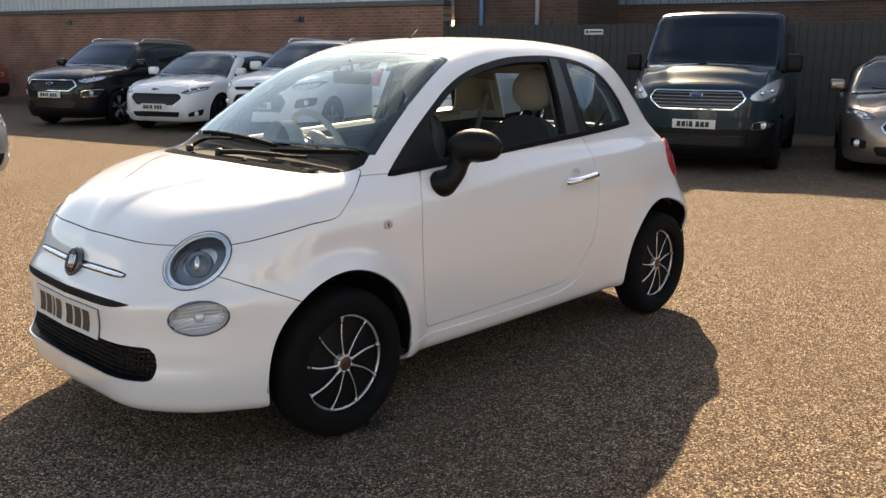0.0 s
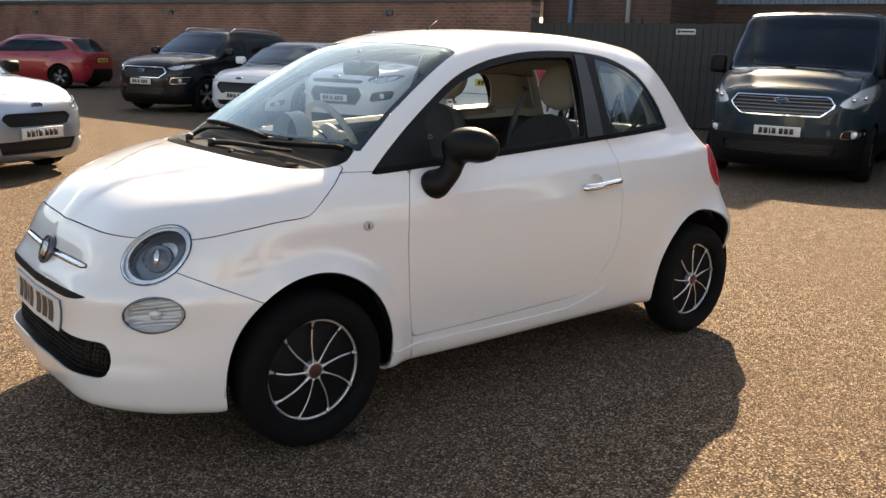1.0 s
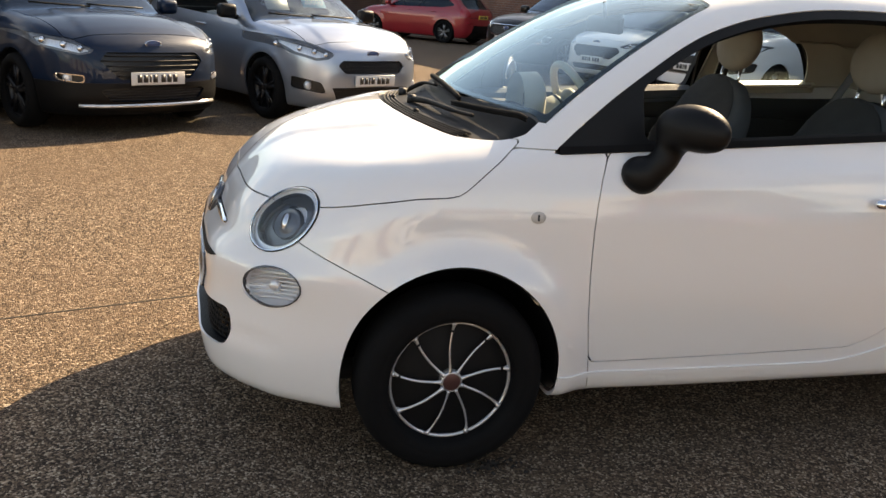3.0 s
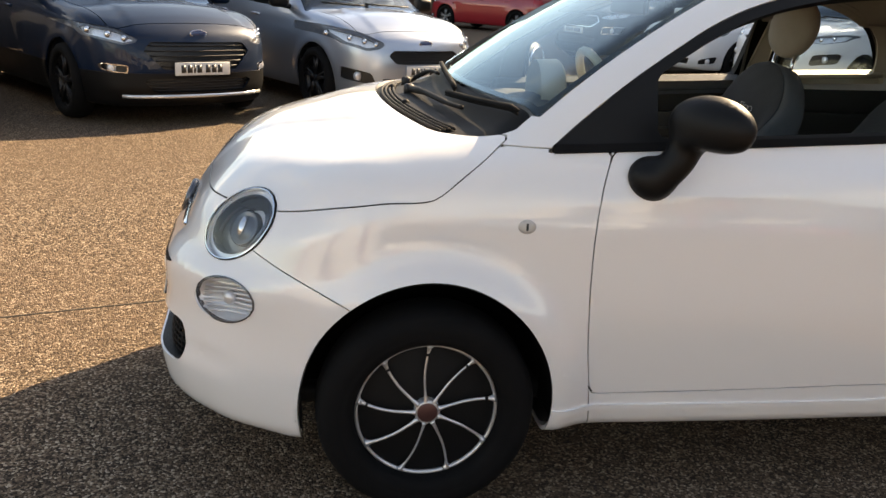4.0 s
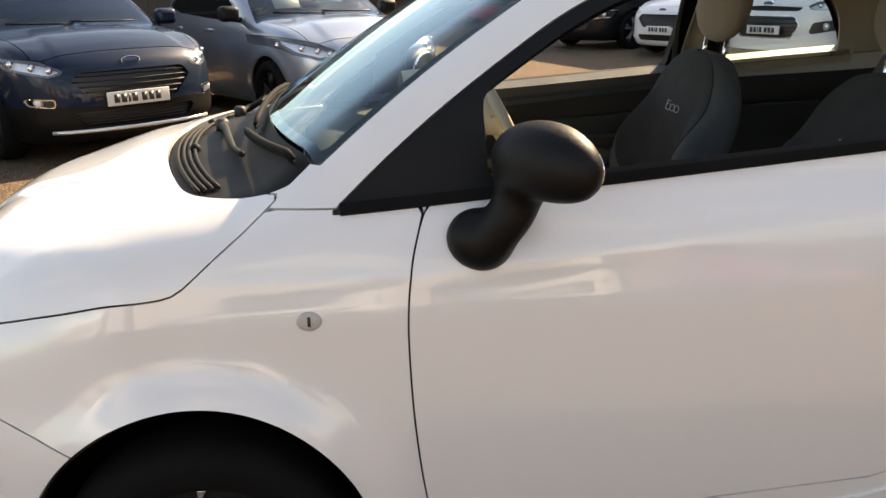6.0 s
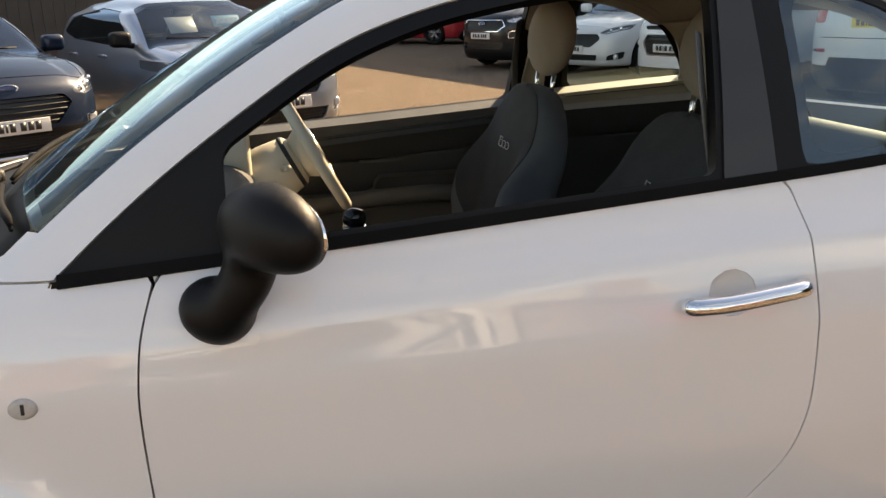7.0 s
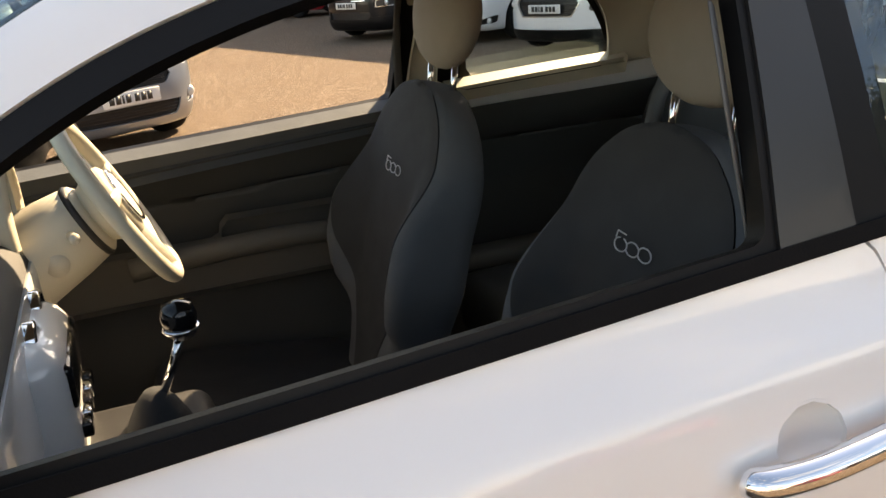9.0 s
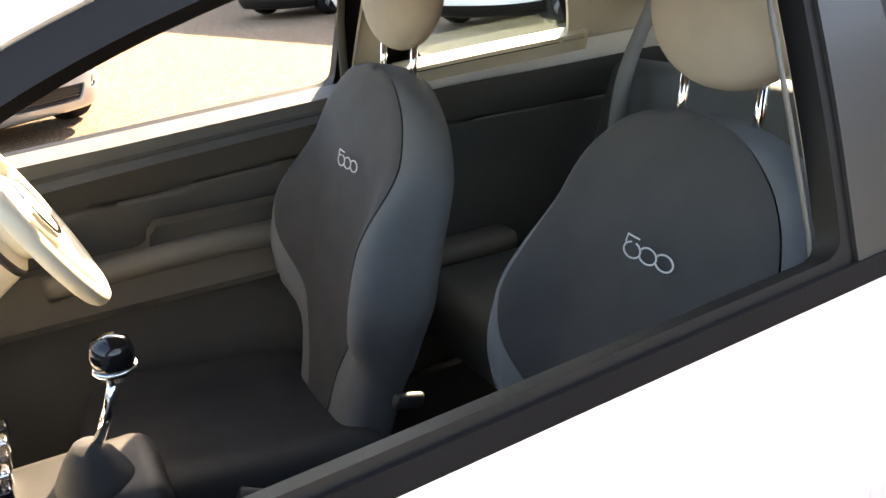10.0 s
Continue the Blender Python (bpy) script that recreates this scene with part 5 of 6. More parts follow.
def car_shape(f, base, r, hw, high, nose, cowl, cz, stx, roof_end, beltline, upright=0.0, tail=None):
    """The curves of a car body from its main sizes: overhangs, wheelbase, half-width, heights."""
    end = base + r
    drop = (stx - cowl) / 3
    rise = (high - 0.05 - cz) / 3
    tail = tail if tail is not None else (end - roof_end) * 0.55
    return dict(
        top=curve((-f, nose - 0.14), (-f + 0.07, nose - 0.02), (-f + 0.22, nose + 0.045), ((-f + cowl) / 2, (nose + cz) / 2 + 0.045), (cowl - 0.05, cz - 0.012), (cowl, cz), (cowl + drop, cz + rise * 1.03), (cowl + 2 * drop, cz + rise * 2.05), (stx, high - 0.05), (stx + 0.25, high - 0.012), (stx + 0.7, high), (max(roof_end - 0.5, stx + 0.9), high - 0.02), (roof_end, high - 0.07), (roof_end + tail, high - 0.07 - (high - beltline) * 0.62), (end - 0.02, beltline - 0.12), (end + 0.05, 0.6)),
        crown=curve((-f, 0.10), (0, 0.07), (cowl, 0.05), (stx, 0.05), (end, 0.07)),
        bend=curve((-f, 0.18), (cowl, 0.16), (stx, 0.12), (roof_end - 0.4, -0.02), (end, -0.1)),
        side=curve((0.12, hw - 0.10), (0.3, hw - 0.035), (0.55, hw - 0.004), (0.75, hw), (beltline - 0.1, hw - 0.022), (beltline, hw - 0.055), (beltline + 0.05, hw - 0.075 + 0.02 * upright), (beltline + 0.3, hw - 0.165 + 0.11 * upright), (high - 0.1, hw - 0.29 + 0.19 * upright), (high + 0.05, hw - 0.36 + 0.22 * upright)),
        taper=curve((-f, 0.84), (-f + 0.4, 0.94), (0.15, 0.975), (0.9, 1.0), (base - 0.3, 1.0), (base + 0.3, 0.98), (end, 0.92)),
        shoulder=lambda x, z: 0 * x, groove=lambda y, z: 0, fold=lambda x, y: 0.012 * step(hw - 0.34 - 0.12 * (x + f) - y, -0.03, 0.03) * (x < cowl),
        front=curve((0.12, -f + 0.16), (0.22, -f + 0.06), (0.36, -f), (max(0.55, nose - 0.26), -f + 0.005), (nose - 0.10, -f + 0.03), (nose, -f + 0.10), (nose + 0.12, -f + 0.25)),
        front_bow=lambda y: 0.20 * y**2 + 0.75 * y**6,
        rear=curve((0.2, end - 0.1), (0.4, end), (0.7, end), (beltline, end - 0.05), (high, roof_end + 0.15)),
        rear_bow=lambda y: 0.12 * y**2 + 0.3 * y**6, k_top=0.11, k_end=0.10,
        floor=lambda x: 0.18 + 0 * x)


def car_paint(name, color, metal=0.5, rough=0.3):
    dark = max(color) < 0.1
    return material(name, color, rough, metal=metal, vary=0.12, scale=3, coat=0.6 if dark else 1.0, spec=0.15 if dark else 0.5, coat_ior=1.4 if dark else 1.5)


PLATE_YELLOW = material("plate_yellow", (0.72, 0.55, 0.10), 0.35, vary=0.05)
LAMP_GREY = material("lamp_bezel", (0.15, 0.155, 0.17), 0.3, metal=0.3, vary=0.5, scale=25)
ALLOY = material("alloy_wheel", (0.30, 0.30, 0.31), 0.35, metal=0.9, vary=0.2)
DARK_ALLOY = material("dark_alloy", (0.03, 0.03, 0.032), 0.35, metal=0.6, vary=0.2)
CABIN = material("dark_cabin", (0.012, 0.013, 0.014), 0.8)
BADGE_BLUE = material("badge_blue", (0.03, 0.06, 0.16), 0.25, coat=0.8)
GRILLE_BLACK = material("grille_black", (0.010, 0.010, 0.011), 0.3, vary=0.3)


def alloy(parent, x, y, r, turn, mat):
    hub = part("wheel", lathe([(0.0, 0.0), (r * 0.62, 0.0), (r * 0.68, -0.03), (r * 0.70, -0.06), (r * 0.70, 0.08)], 28), DARK_ALLOY, parent)
    hub.matrix_basis = pose(x, y, r, 0, 0, turn)
    part("tyre", lathe([(r * 0.69, 0.1), (r * 0.695, -0.07), (r * 0.75, -0.095), (r * 0.9, -0.098), (r * 0.975, -0.075), (r, -0.03), (r, 0.06), (r * 0.96, 0.1)], 32, close=True), RUBBER, hub)
    for k in range(5):
        for d in (-0.16, 0.16):
            a = 2 * math.pi * k / 5 + 0.3
            part("spoke", tube([(0.04 * math.cos(a), -0.055, 0.04 * math.sin(a)), (r * 0.68 * math.cos(a + d), -0.052, r * 0.68 * math.sin(a + d))], [0.022, 0.017], 6), mat, hub)
    part("hub_cap", lathe([(0.0, -0.075), (0.03, -0.075), (0.05, -0.06), (0.05, 0.0)], 16), mat, hub)
    return hub


def parked_car(name, label, shape, paint, plate_at, facing, areas, cell=0.04, wheel_r=0.32, wheel_mat=None, plate_z=0.5, group="parked cars", extras=(), glass_mat=None, rear_view=False):
    f = shape["f"]
    s = car_shape(**shape)
    hw, base = shape["hw"], shape["base"]
    s["arches"], s["arch_radius"] = ((0.0, wheel_r, 0.02), (base, wheel_r, 0.015)), wheel_r + 0.05
    field = car_field(s)
    end = base + shape["r"]
    net = skin(field, (-f - 0.1, -hw - 0.12, 0.06), (end + 0.15, hw + 0.12, shape["high"] + 0.1), cell)
    turn = radians(facing + 180)
    at = Matrix.Translation(Vector(plate_at)) @ Matrix.Rotation(turn, 4, "Z") @ Matrix.Translation((f + 0.01, 0, 0))
    car = thing(name, at, label, "van" if "van" in name else "car", group)

    def body(nm, area, mat, thick=0.015, shift=0.0, parent=None, note=""):
        return part(nm, panel(field, net, area, thick, shift), mat, parent or car, note)

    def wells(p):
        return np.maximum(np.minimum(np.hypot(p[:, 0], p[:, 2] - wheel_r), np.hypot(p[:, 0] - base, p[:, 2] - wheel_r)) - wheel_r - 0.045, 0.45 - np.abs(p[:, 1]))

    cowl, stx, high, bl = shape["cowl"], shape["stx"], shape["high"], shape["beltline"]

    def fx(p):
        return p[:, 0] - 0.15 * p[:, 1] ** 2

    screen_w = polygon([(cowl - 0.06, -hw + 0.09), (stx - 0.03, -hw + 0.27 - 0.13 * shape.get("upright", 0)), (stx - 0.03, hw - 0.27 + 0.13 * shape.get("upright", 0)), (cowl - 0.06, hw - 0.09)])
    screen = lambda p: np.maximum(screen_w(fx(p), p[:, 1]), shape["cz"] - 0.06 - p[:, 2])
    side_glass = flank_area(areas["glass"])
    bonnet = lambda p: np.max([fx(p) - cowl + 0.03, -f + 0.16 + 0.18 * p[:, 1] ** 2 - p[:, 0], np.abs(p[:, 1]) - hw + 0.17 + 0.05 * (0.2 - p[:, 0]), shape["nose"] - 0.12 - p[:, 2]], axis=0)
    lamps = nose_area(areas["lamp"], 0.45)
    holes = [wells, screen, side_glass, lamps]
    for key in ("grille", "lower", "fog"):
        if key in areas:
            holes.append(nose_area(areas[key]))
    back_glass = lambda p: np.max([bl + 0.03 - p[:, 2], p[:, 2] - high + 0.10, np.abs(p[:, 1]) - hw + 0.32, shape["roof_end"] - 0.1 - p[:, 0]], axis=0)
    tail_lamp = lambda p: np.max([np.abs(p[:, 2] - bl + 0.06) - 0.14, hw - 0.30 - np.abs(p[:, 1]), end - 0.32 - p[:, 0]], axis=0)
    holes += [back_glass, tail_lamp]
    body("body_shell", [lambda p, h=h: -h(p) for h in holes] + [lambda p: -bonnet(p) + 0.004], paint)
    body("bonnet", [lambda p: bonnet(p) + 0.004] + [lambda p, h=h: -h(p) for h in holes], paint)
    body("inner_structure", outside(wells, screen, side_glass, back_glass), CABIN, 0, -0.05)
    body("windscreen", screen, glass_mat or DARK_GLASS, 0.004, -0.004)
    for pick in (left, right):
        body("side_window", pick(side_glass), DARK_GLASS, 0.004, -0.006)
        body("headlamp", pick(lambda p: lamps(p) + 0.004), LENS, 0.006, 0.0)
        body("lamp_reflector", pick(lamps), LAMP_BOWL, 0.03, -0.035)
        body("lamp_housing", pick([lamps, lambda p: -lamps(p) - areas.get("bezel", 0.020)]), LAMP_GREY, 0.02, -0.016)
        body("tail_lamp", pick(tail_lamp), RED_LENS)
        cy = np.mean([a for a, b in areas["lamp"]])
        czl = np.mean([b for a, b in areas["lamp"]])
        for k in range(areas.get("bulbs", 2)):
            y = cy + (k - (areas.get("bulbs", 2) - 1) / 2) * 0.10
            s_y = -y if pick is left else y
            zz = czl + (y - cy) * 0.25
            xs = np.linspace(-f - 0.2, 0.6, 400)
            v = field(np.stack([xs, np.full(400, s_y), np.full(400, zz)], 1))
            part("lamp_bulb", lathe([(0.030, 0.02), (0.029, -0.004), (0.018, -0.012), (0.0, -0.015)], 16, (float(xs[np.argmax(v < 0)]) + 0.028, s_y, zz), "x"), CHROME, car)
    body("rear_window", back_glass, DARK_GLASS, 0.004)
    for pick in (left, right):
        for half in (lambda p: p[:, 0] - base / 2, lambda p: base / 2 - p[:, 0]):
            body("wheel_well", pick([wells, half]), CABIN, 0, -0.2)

    def surface_x(y, z):
        xs = np.linspace(-f - 0.2, 0.6, 500)
        v = field(np.stack([xs, np.full(500, y), np.full(500, z)], 1))
        return float(xs[np.argmax(v < 0)])

    for key, mat in (("grille", GRILLE_BLACK), ("lower", GRILLE_BLACK), ("fog", GRILLE_BLACK)):
        if key not in areas:
            continue
        a = nose_area(areas[key])
        for pick in ((left, right) if key == "fog" else (lambda v: v,)):
            body({"grille": "grille", "lower": "lower_grille", "fog": "fog_recess"}[key], pick(a), mat, 0.02, -0.03)
        style = areas.get(key + "_frame")
        if style:
            if key == "fog":
                for pick in (left, right):
                    body("fog_frame", pick([lambda p, a=a: a(p) - 0.006, lambda p, a=a: -a(p) - 0.004]), style, 0.02, 0.004)
            else:
                body(key + "_frame", [lambda p, a=a: a(p) - 0.008, lambda p, a=a: -a(p) - 0.006], style, 0.02, 0.004)
        if key != "fog":
            zs = [b for _, b in areas[key]]
            wide = max(y for y, _ in areas[key])
            n = areas.get(key + "_bars", 5)
            shape_in = polygon(areas[key])
            for k in range(n):
                z = min(zs) + (max(zs) - min(zs)) * (k + 0.7) / (n + 0.4)
                ys = np.linspace(0, wide, 60)
                reach = ys[shape_in(ys, np.full(60, z)) < -0.006]
                if len(reach):
                    part(key + "_slat", tube([(surface_x(y, z) + 0.012, y, z) for y in np.linspace(-reach[-1], reach[-1], 13)], areas.get("bar_r", 0.006), 6), areas.get("bar_mat", DARK_PLASTIC) if key == "grille" else DARK_PLASTIC, car)
        else:
            fy, fz = np.mean([y for y, _ in areas["fog"]]), np.mean([z for _, z in areas["fog"]])
            for sg in (-1, 1):
                part("fog_lamp", lathe([(0.045, 0.03), (0.045, 0.0), (0.036, -0.008), (0.0, -0.012)], 20, (surface_x(sg * fy, fz) + 0.03, sg * fy, fz), "x"), LAMP_BOWL, car)
    # arches, wheels, mirrors
    for x in (0.0, base):
        for sg in (-1, 1):
            alloy(car, x, sg * (hw - 0.10), wheel_r, 0 if sg < 0 else 180, wheel_mat or ALLOY)
    my, mz, mx = hw + 0.07, bl + 0.06, cowl + 0.32
    for sg in (-1, 1):
        bm = box(mx - 0.06, mx + 0.08, sg * my - 0.10, sg * my + 0.10, mz - 0.06, mz + 0.09 + 0.10 * shape.get("upright", 0), 0.045, 3)
        mirror_ob = part("door_mirror", bm, areas.get("mirror_mat", paint), car)
        part("mirror_arm", tube([(mx + 0.02, sg * (hw - 0.12), mz - 0.06), (mx + 0.02, sg * my, mz - 0.03)], 0.028, 8), BLACK_TRIM, mirror_ob)
        for hx in (1.35, 2.25):
            if hx < base:
                part("door_handle", box(hx - 0.1, hx + 0.1, sg * (hw - 0.012) - 0.018, sg * (hw - 0.012) + 0.018, bl - 0.12, bl - 0.09, 0.012, 2), paint, car)
    for y0, y1 in ((-0.55, 0.05), (0.02, 0.58)):
        pts = [(cowl + 0.02 + 0.15 * (y0 + (y1 - y0) * u) ** 2, y0 + (y1 - y0) * u, shape["cz"] + 0.015 + 0.02 * u) for u in np.linspace(0, 1, 6)]
        part("wiper", tube(pts, 0.009, 6), BLACK_TRIM, car)
    if areas.get("badge"):
        by, bz = 0.0, areas["badge"]
        bdg = part("badge", lathe([(0.0, -0.012), (0.07, -0.010), (0.078, 0.0), (0.078, 0.02)], 28, axis="x"), BADGE_BLUE, car, "blue oval badge")
        bdg.matrix_basis = Matrix.Translation((surface_x(0, bz) + 0.004, 0, bz)) @ Matrix.Diagonal((1, 1, 0.42, 1))
        part("badge_rim", tube([(-0.010, 0.076 * math.cos(a), 0.076 * math.sin(a)) for a in np.linspace(0, 2 * math.pi, 28, endpoint=False)], 0.006, 6, ring=True), CHROME, bdg)
    number_plate(car, surface_x(0, plate_z) - 0.012, 0, plate_z)
    if areas.get("skid"):
        ys = np.linspace(-hw * 0.72, hw * 0.72, 15)
        part("skid_plate", tube([(surface_x(y, areas["skid"]) - 0.006, y, areas["skid"]) for y in ys], 0.022, 8, flat=0.8), areas.get("skid_mat", SILVER), car)
    if areas.get("rails"):
        for sg in (-1, 1):
            part("roof_rail", tube(blend([(stx + 0.15, sg * (hw - 0.30), high - 0.05), (stx + 0.4, sg * (hw - 0.30), high + 0.02), (shape["roof_end"] - 0.5, sg * (hw - 0.30), high), (shape["roof_end"] - 0.15, sg * (hw - 0.30), high - 0.07)], 6), 0.018, 8), SILVER, car)
    if areas.get("cladding"):
        body("lower_cladding", [lambda p: p[:, 2] - areas["cladding"], lambda p: -wells(p)] + [lambda p, h=h: -h(p) for h in holes[4:-2]], BLACK_TRIM, 0.02, 0.006)
    if rear_view:
        xs = np.linspace(end + 0.2, end - 0.8, 600)

        def tail_x(y, z):
            return float(xs[np.argmax(field(np.stack([xs, np.full(600, y), np.full(600, z)], 1)) < 0)])

        rear_z = areas.get("rear_plate", 0.95)
        number_plate(car, tail_x(0, rear_z) + 0.010, 0, rear_z, 180, PLATE_YELLOW)
        for sg in (-1, 1):
            part("rear_reflector", tube([(tail_x(sg * y, 0.63) + 0.004, sg * y, 0.63) for y in (0.58, 0.66, 0.74)], 0.02, 8), RED_LENS, car)
        body("rear_diffuser", [lambda p: p[:, 2] - 0.56, lambda p: np.abs(p[:, 1]) - 0.50 - 0.4 * (0.56 - p[:, 2]), lambda p: end - 0.4 - p[:, 0]], BLACK_TRIM, 0.02, 0.008)
        part("tailgate_seam", tube([(tail_x(y, 0.78) + 0.001, y, 0.78) for y in np.linspace(-0.66, 0.66, 21)], 0.005, 6), BLACK_TRIM, car)
    return car


HEX = lambda w1, w2, zb, zm, zt: [(-0.05, zb), (w1, zb), (w2, zm), (w2 - 0.07, zt), (-0.05, zt)]
GLASS_HATCH = [(0.62, 0.98), (1.25, 1.34), (2.0, 1.38), (2.65, 1.30), (2.95, 1.10), (2.5, 1.03), (1.5, 1.0)]
HATCH5 = dict(f=0.88, base=2.65, r=0.84, hw=0.91, high=1.48, nose=0.80, cowl=0.28, cz=1.01, stx=1.08, roof_end=2.85, beltline=1.0)

blue_areas = dict(glass=GLASS_HATCH, grille=HEX(0.34, 0.50, 0.50, 0.66, 0.73), lower=[(-0.05, 0.31), (0.42, 0.31), (0.52, 0.42), (-0.05, 0.44)], fog=[(0.62, 0.465), (0.77, 0.49), (0.79, 0.54), (0.62, 0.53)], fog_frame=CHROME, lamp=[(0.50, 0.73), (0.64, 0.70), (0.86, 0.755), (0.89, 0.86), (0.66, 0.835)], badge=0.80, skid=0.275, cladding=0.47, bulbs=3)
parked_car("blue_hatchback", "dark blue five-door hatchback with silver skid plate", dict(HATCH5, nose=0.86, cz=1.045), car_paint("blue_paint", (0.003, 0.013, 0.036), 0.3, 0.45), (-1.14, 5.17, 0), -57, blue_areas, 0.032, 0.33, plate_z=0.51, wheel_mat=DARK_ALLOY)

SUPERMINI = dict(f=0.82, base=2.49, r=0.72, hw=0.87, high=1.47, nose=0.84, cowl=0.28, cz=1.04, stx=1.02, roof_end=2.6, beltline=1.0)
silver_areas = dict(glass=[(0.62, 0.99), (1.2, 1.33), (1.9, 1.37), (2.45, 1.28), (2.7, 1.12), (2.3, 1.05), (1.4, 1.01)], grille=HEX(0.36, 0.44, 0.545, 0.63, 0.675), lower=[(-0.05, 0.27), (0.44, 0.27), (0.50, 0.40), (-0.05, 0.41)], fog=[(0.55, 0.33), (0.80, 0.38), (0.80, 0.50), (0.60, 0.45)], lamp=[(0.45, 0.735), (0.52, 0.685), (0.64, 0.665), (0.80, 0.72), (0.86, 0.80), (0.85, 0.885), (0.64, 0.835)], bezel=0.03, badge=0.745, bulbs=4, grille_bars=8, bar_r=0.004, mirror_mat=BLACK_TRIM)
supermini = parked_car("silver_hatchback", "silver-grey hatchback with a price card in its windscreen", SUPERMINI, car_paint("silver_paint", (0.40, 0.45, 0.53), 0.75), (0.985, 6.10, 0), -62, silver_areas, 0.032, 0.325, plate_z=0.475, wheel_mat=DARK_ALLOY, glass_mat=glass("screen_glass", (0.55, 0.6, 0.6), 1.5, 0.01, (0.7, 0.85, 1.0)))
CARD_BLUE = material("card_blue", (0.20, 0.50, 0.62), 0.6)
card = part("price_card", box(-0.003, 0.003, -0.16, 0.16, -0.07, 0.07, 0.002, 1), CARD_BLUE, supermini, "pale blue price card behind the glass")
card.matrix_basis = pose(0.80, -0.30, 1.20, 0, 38, 0)
figures = bpy.data.curves.new("card_figures", "FONT")
figures.body, figures.size, figures.align_x, figures.align_y, figures.extrude = "20000", 0.11, "CENTER", "CENTER", 0.0008
fig = new("card_figures", figures)
fig.data.materials.append(PLATE_WHITE)
fig.parent, fig.matrix_basis = card, pose(-0.005, 0, 0, 90, 0, -90)
tag = part("window_sticker", box(-0.003, 0.003, -0.15, 0.15, -0.10, 0.10, 0.002, 1), PLATE_WHITE, supermini, "white paper sheet behind the glass")
tag.matrix_basis = pose(0.78, 0.22, 1.18, 0, 38, 0)

parked_car("silver_saloon", "silver saloon parked at the end of the row", dict(HATCH5, hw=0.90), car_paint("light_silver_paint", (0.11, 0.113, 0.118), 0.4), (-3.25, 4.0, 0), -57, dict(glass=GLASS_HATCH, grille=HEX(0.34, 0.46, 0.56, 0.66, 0.72), lower=[(-0.05, 0.28), (0.5, 0.28), (0.55, 0.42), (-0.05, 0.43)], fog=[(0.60, 0.38), (0.80, 0.40), (0.80, 0.50), (0.62, 0.50)], lamp=[(0.52, 0.72), (0.66, 0.70), (0.84, 0.80), (0.86, 0.87), (0.62, 0.80)], badge=0.79), 0.04, 0.33, plate_z=0.48)

st_areas = dict(glass=GLASS_HATCH, grille=HEX(0.38, 0.54, 0.49, 0.62, 0.70), lower=[(-0.05, 0.27), (0.46, 0.27), (0.50, 0.37), (-0.05, 0.38)], fog=[(0.62, 0.27), (0.80, 0.30), (0.82, 0.42), (0.64, 0.35)], lamp=[(0.48, 0.71), (0.62, 0.69), (0.83, 0.76), (0.86, 0.84), (0.62, 0.79)], badge=0.765, grille_bars=8, bar_r=0.004, bulbs=2)
parked_car("white_hatchback_sport", "white sporty hatchback with black honeycomb grille", HATCH5, car_paint("white_sport_paint", (0.74, 0.75, 0.77), 0.0), (5.93, 11.72, 0), 207, st_areas, 0.04, 0.33, plate_z=0.46, wheel_mat=DARK_ALLOY)

SUV = dict(f=0.92, base=2.69, r=0.90, hw=0.92, high=1.68, nose=0.98, cowl=0.30, cz=1.17, stx=1.02, roof_end=3.1, beltline=1.14)
SUV_GLASS = [(0.62, 1.13), (1.20, 1.50), (2.0, 1.56), (2.9, 1.49), (3.25, 1.28), (2.8, 1.20), (1.5, 1.16)]
dark_suv = dict(glass=SUV_GLASS, grille=HEX(0.42, 0.56, 0.70, 0.80, 0.90), grille_frame=CHROME, lower=[(-0.05, 0.38), (0.5, 0.38), (0.55, 0.50), (-0.05, 0.52)], fog=[(0.62, 0.58), (0.84, 0.60), (0.86, 0.72), (0.64, 0.70)], fog_frame=CHROME, lamp=[(0.55, 0.91), (0.60, 0.86), (0.72, 0.85), (0.86, 0.90), (0.89, 1.0), (0.64, 0.965)], bezel=0.012, badge=0.84, rails=True, cladding=0.42)
parked_car("dark_sport_utility_car", "dark grey sport utility car with chrome grille", SUV, car_paint("dark_grey_paint", (0.010, 0.011, 0.013), 0.3), (5.0, 14.0, 0), 206, dark_suv, 0.042, 0.35, plate_z=0.62)
white_suv = dict(dark_suv, grille=HEX(0.40, 0.50, 0.50, 0.66, 0.78), lower=[(-0.05, 0.84), (0.46, 0.84), (0.52, 0.89), (-0.05, 0.91)], lower_frame=None, lower_bars=1, grille_frame=SILVER, badge=0.93, fog=[(0.60, 0.55), (0.84, 0.60), (0.86, 0.74), (0.64, 0.70)], fog_frame=None, cladding=0.34)
parked_car("white_sport_utility_car", "white sport utility car with roof rails", SUV, car_paint("white_suv_paint", (0.72, 0.74, 0.76), 0.0), (6.2, 8.82, 0), 203, white_suv, 0.042, 0.35, plate_z=0.60)

